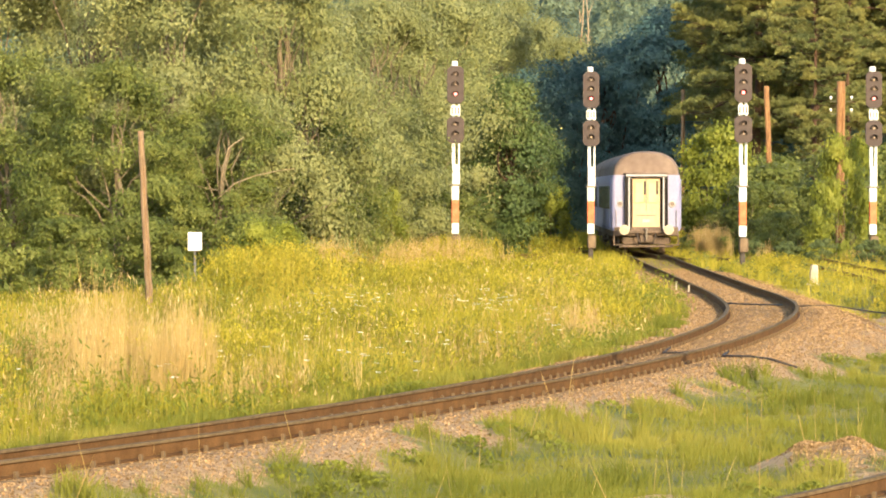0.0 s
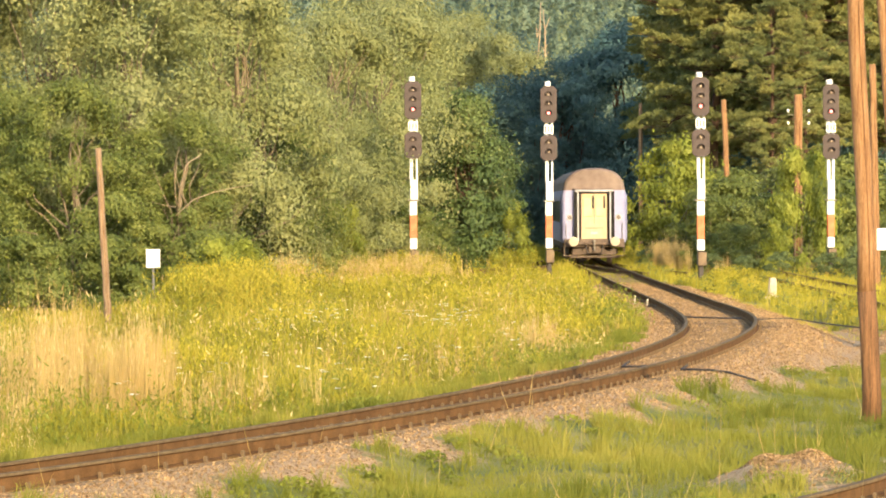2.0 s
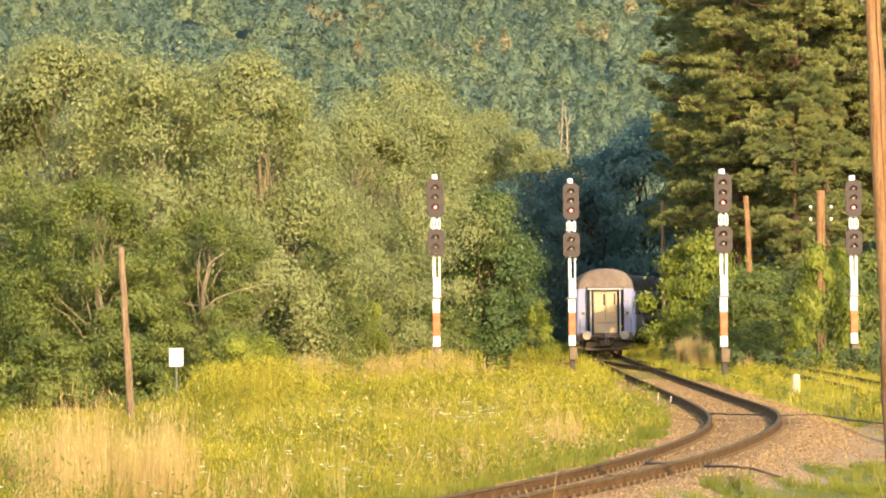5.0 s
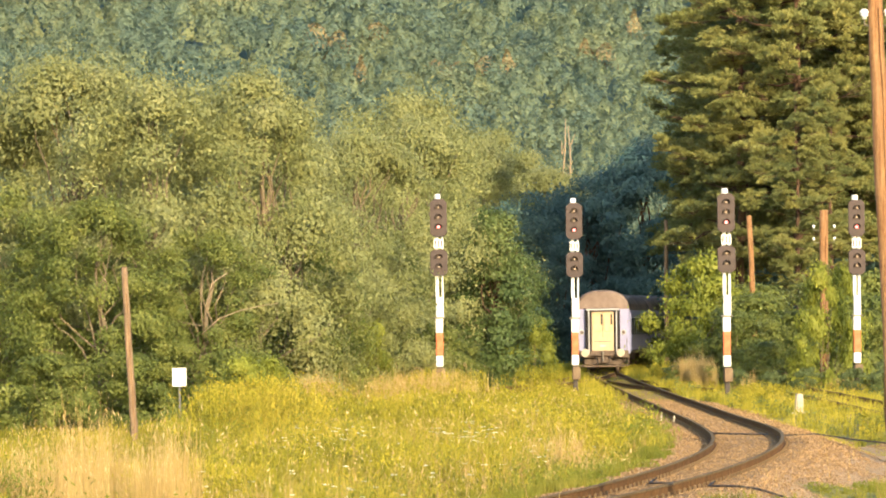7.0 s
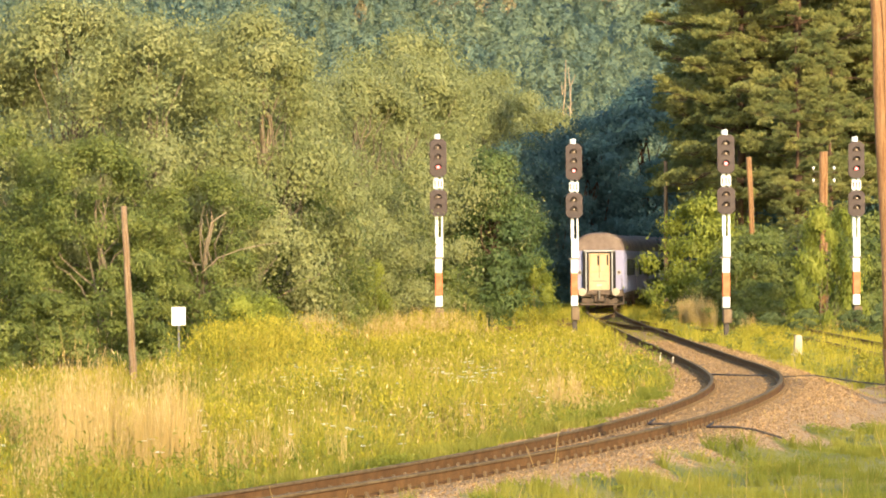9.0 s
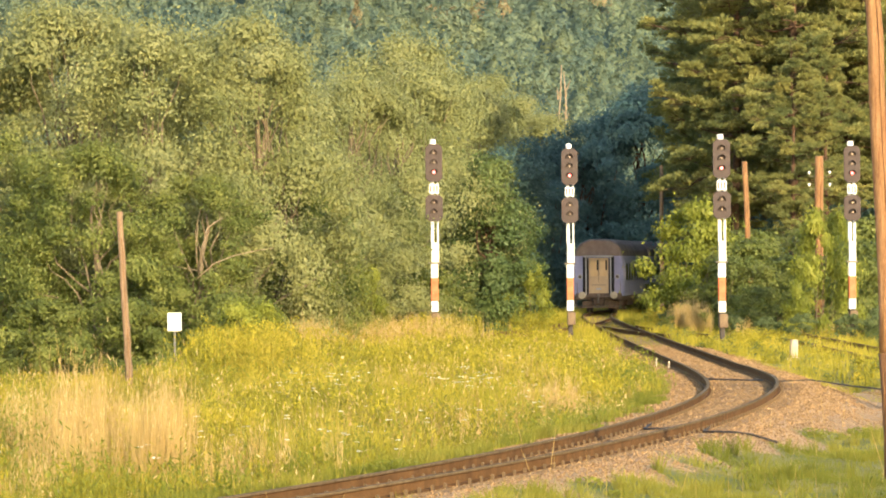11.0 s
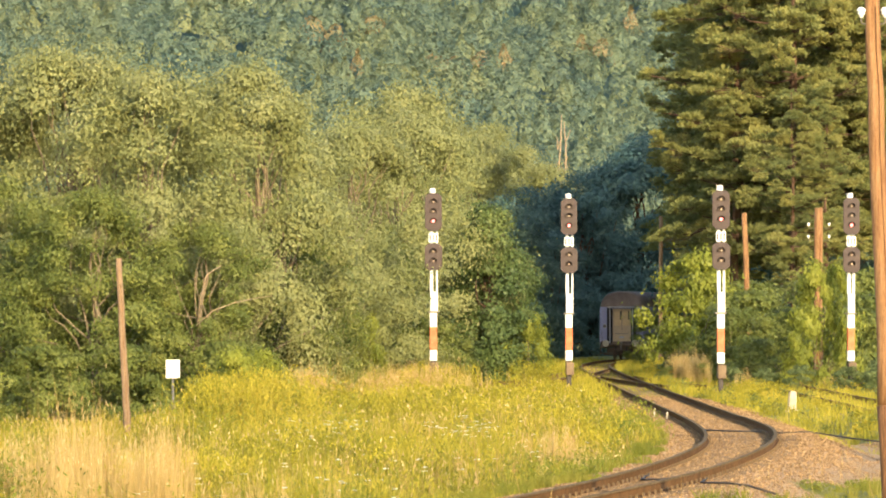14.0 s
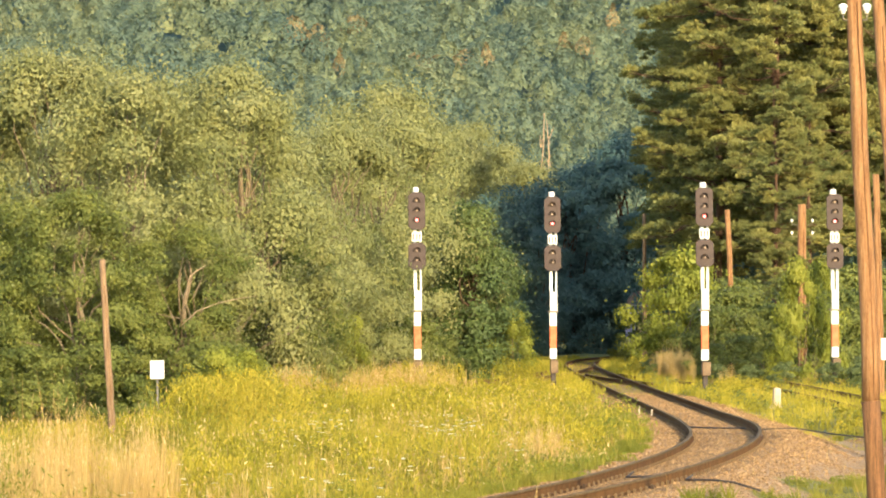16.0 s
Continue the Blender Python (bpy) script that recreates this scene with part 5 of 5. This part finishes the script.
    # tall dry golden grass: centre, spread, how dense, how tall
    spots = [(-5.15, 70, 0.4, 3.0, 0.6, 1.75), (-3.9, 70, 0.34, 2.6, 0.48, 1.65), (-6.2, 71, 0.4, 3.0, 0.3, 1.55), (-2.6, 68, 0.5, 3.0, 0.12, 0.9), (-3.1, 86, 0.45, 3, 0.22, 0.65), (-6.5, 64, 0.4, 3, 0.3, 1.0), (3.2, 92, 0.7, 6, 0.16, 0.7), (0.4, 88, 0.9, 6, 0.14, 0.75), (-5.3, 63, 0.5, 2.0, 0.3, 0.85), (-3.9, 148, 0.8, 6, 1.6, 1.35), (-1.2, 156, 1.5, 7, 1.7, 1.25), (3.0, 206, 1.4, 3, 0.6, 1.0),
             (11.05, 202, 0.4, 3, 1.7, 1.35), (13.9, 190, 1.2, 6, 0.5, 0.9), (15.5, 186, 1.0, 5, 0.3, 0.8), (2.5, 105, 0.7, 8, 0.22, 0.95), (0.6, 110, 2.2, 18, 0.2, 0.8), (-2.2, 90, 2.0, 10, 0.15, 0.8), (4.0, 122, 0.8, 10, 0.3, 0.7)]
    xs, ys, hs = [], [], []
    for cx, cy, rx, ry, dense, high in spots:
        n, knots = int(4200 * dense), int(170 * dense) + 8
        tuft = rng.normal(size=(14, 2)) * (rx, ry) * 0.7
        root = tuft[rng.integers(0, 14, knots)] + rng.normal(size=(knots, 2)) * (rx * 0.4, ry * 0.4)
        pick = rng.integers(0, knots, n)
        own, lift = root[pick], rng.uniform(0.55, 1.12, knots)[pick]
        px, py = cx + own[:, 0] + rng.normal(size=n) * 0.035, cy + own[:, 1] + rng.normal(size=n) * 0.12
        ok = out(px, py) > 2.2 if cx < 6 else ~gravel_at(px, py)
        xs.append(px[ok]), ys.append(py[ok]), hs.append(high * lift[ok] * rng.uniform(0.5, 1.0, ok.sum()) * np.where(rng.random(ok.sum()) < 0.06, 1.35, 1.0))
    x, y, h = np.concatenate(xs), np.concatenate(ys), np.concatenate(hs)
    blades("dry_grass", "tall golden dry grass in clumps", x, y, h, 0.004 + 0.00006 * y, DRY, rng, 0.16)
    n = len(x)
    plume = rng.random(n) < 0.4
    top = np.stack([x, y, bed_height(x, y) + h * 0.97], -1)[plume]
    n = len(top)
    tagged(new("grass_plumes", leaf_soup("grass_plumes", top + rng.normal(size=(n, 3)) * (0.07, 0.07, 0.05), rng.uniform(0.03, 0.07, n), STRAW, rng, droop=4.0, slim=0.11)), "pale feathery plumes of tall dry grass", "grass", kind="stuff")
    # rough grass between the far lines
    x, y = scatter(rng, 140000, -6, 24, 105, 300, lambda x, y: (inside(x, y) & (np.abs(out(x, y)) > np.where(y > 165, 0.0, 1.75))) * 0.9, 1.2)
    tall = rng.uniform(0.12, 0.4, len(x)) * low(x, y) * (1 + 0.6 * patch(x, y, 0.8, 5)) * np.where(gravel_at(x, y) & (y < 150) & (np.abs(off_line(EAST, x, y)) > 1.4), 0.25, 1.0) * np.where((x > 11.6) & (y > 140), 0.7, 1.0) * np.where(np.abs(out(x, y)) < 1.05, 0.22, 1.0)
    blades("rough_grass", "rough yellow-green grass between the tracks", x, y, tall, 0.005 + 0.00009 * y, WEED, rng, 0.6)
    # gravel stones
    off, y = scatter(rng, 210000, -2.5, 4.6, 38, 170, lambda o, y: (np.abs(o) < 2.6) | (np.abs(y - 100) < 30), 1.5)
    x = MAIN(y) + off
    ok = gravel_at(x, y)
    x, y = x[ok], y[ok]
    hx, hy = rng.normal(3.95, 0.3, 5000), rng.normal(49.5, 1.1, 5000)
    x, y = np.concatenate([x, hx]), np.concatenate([y, hy])
    n = len(x)
    z = bed_height(x, y) + 0.004
    ob = new("ballast_stones", leaf_soup("ballast_stones", np.stack([x, y, z], -1), rng.uniform(0.009, 0.024, n) * (0.5 + y / 130), STONE, rng, up=0.1, slim=0.8))
    tagged(ob, "loose brown ballast stones", "gravel", kind="stuff")


build_meadow()


motions()
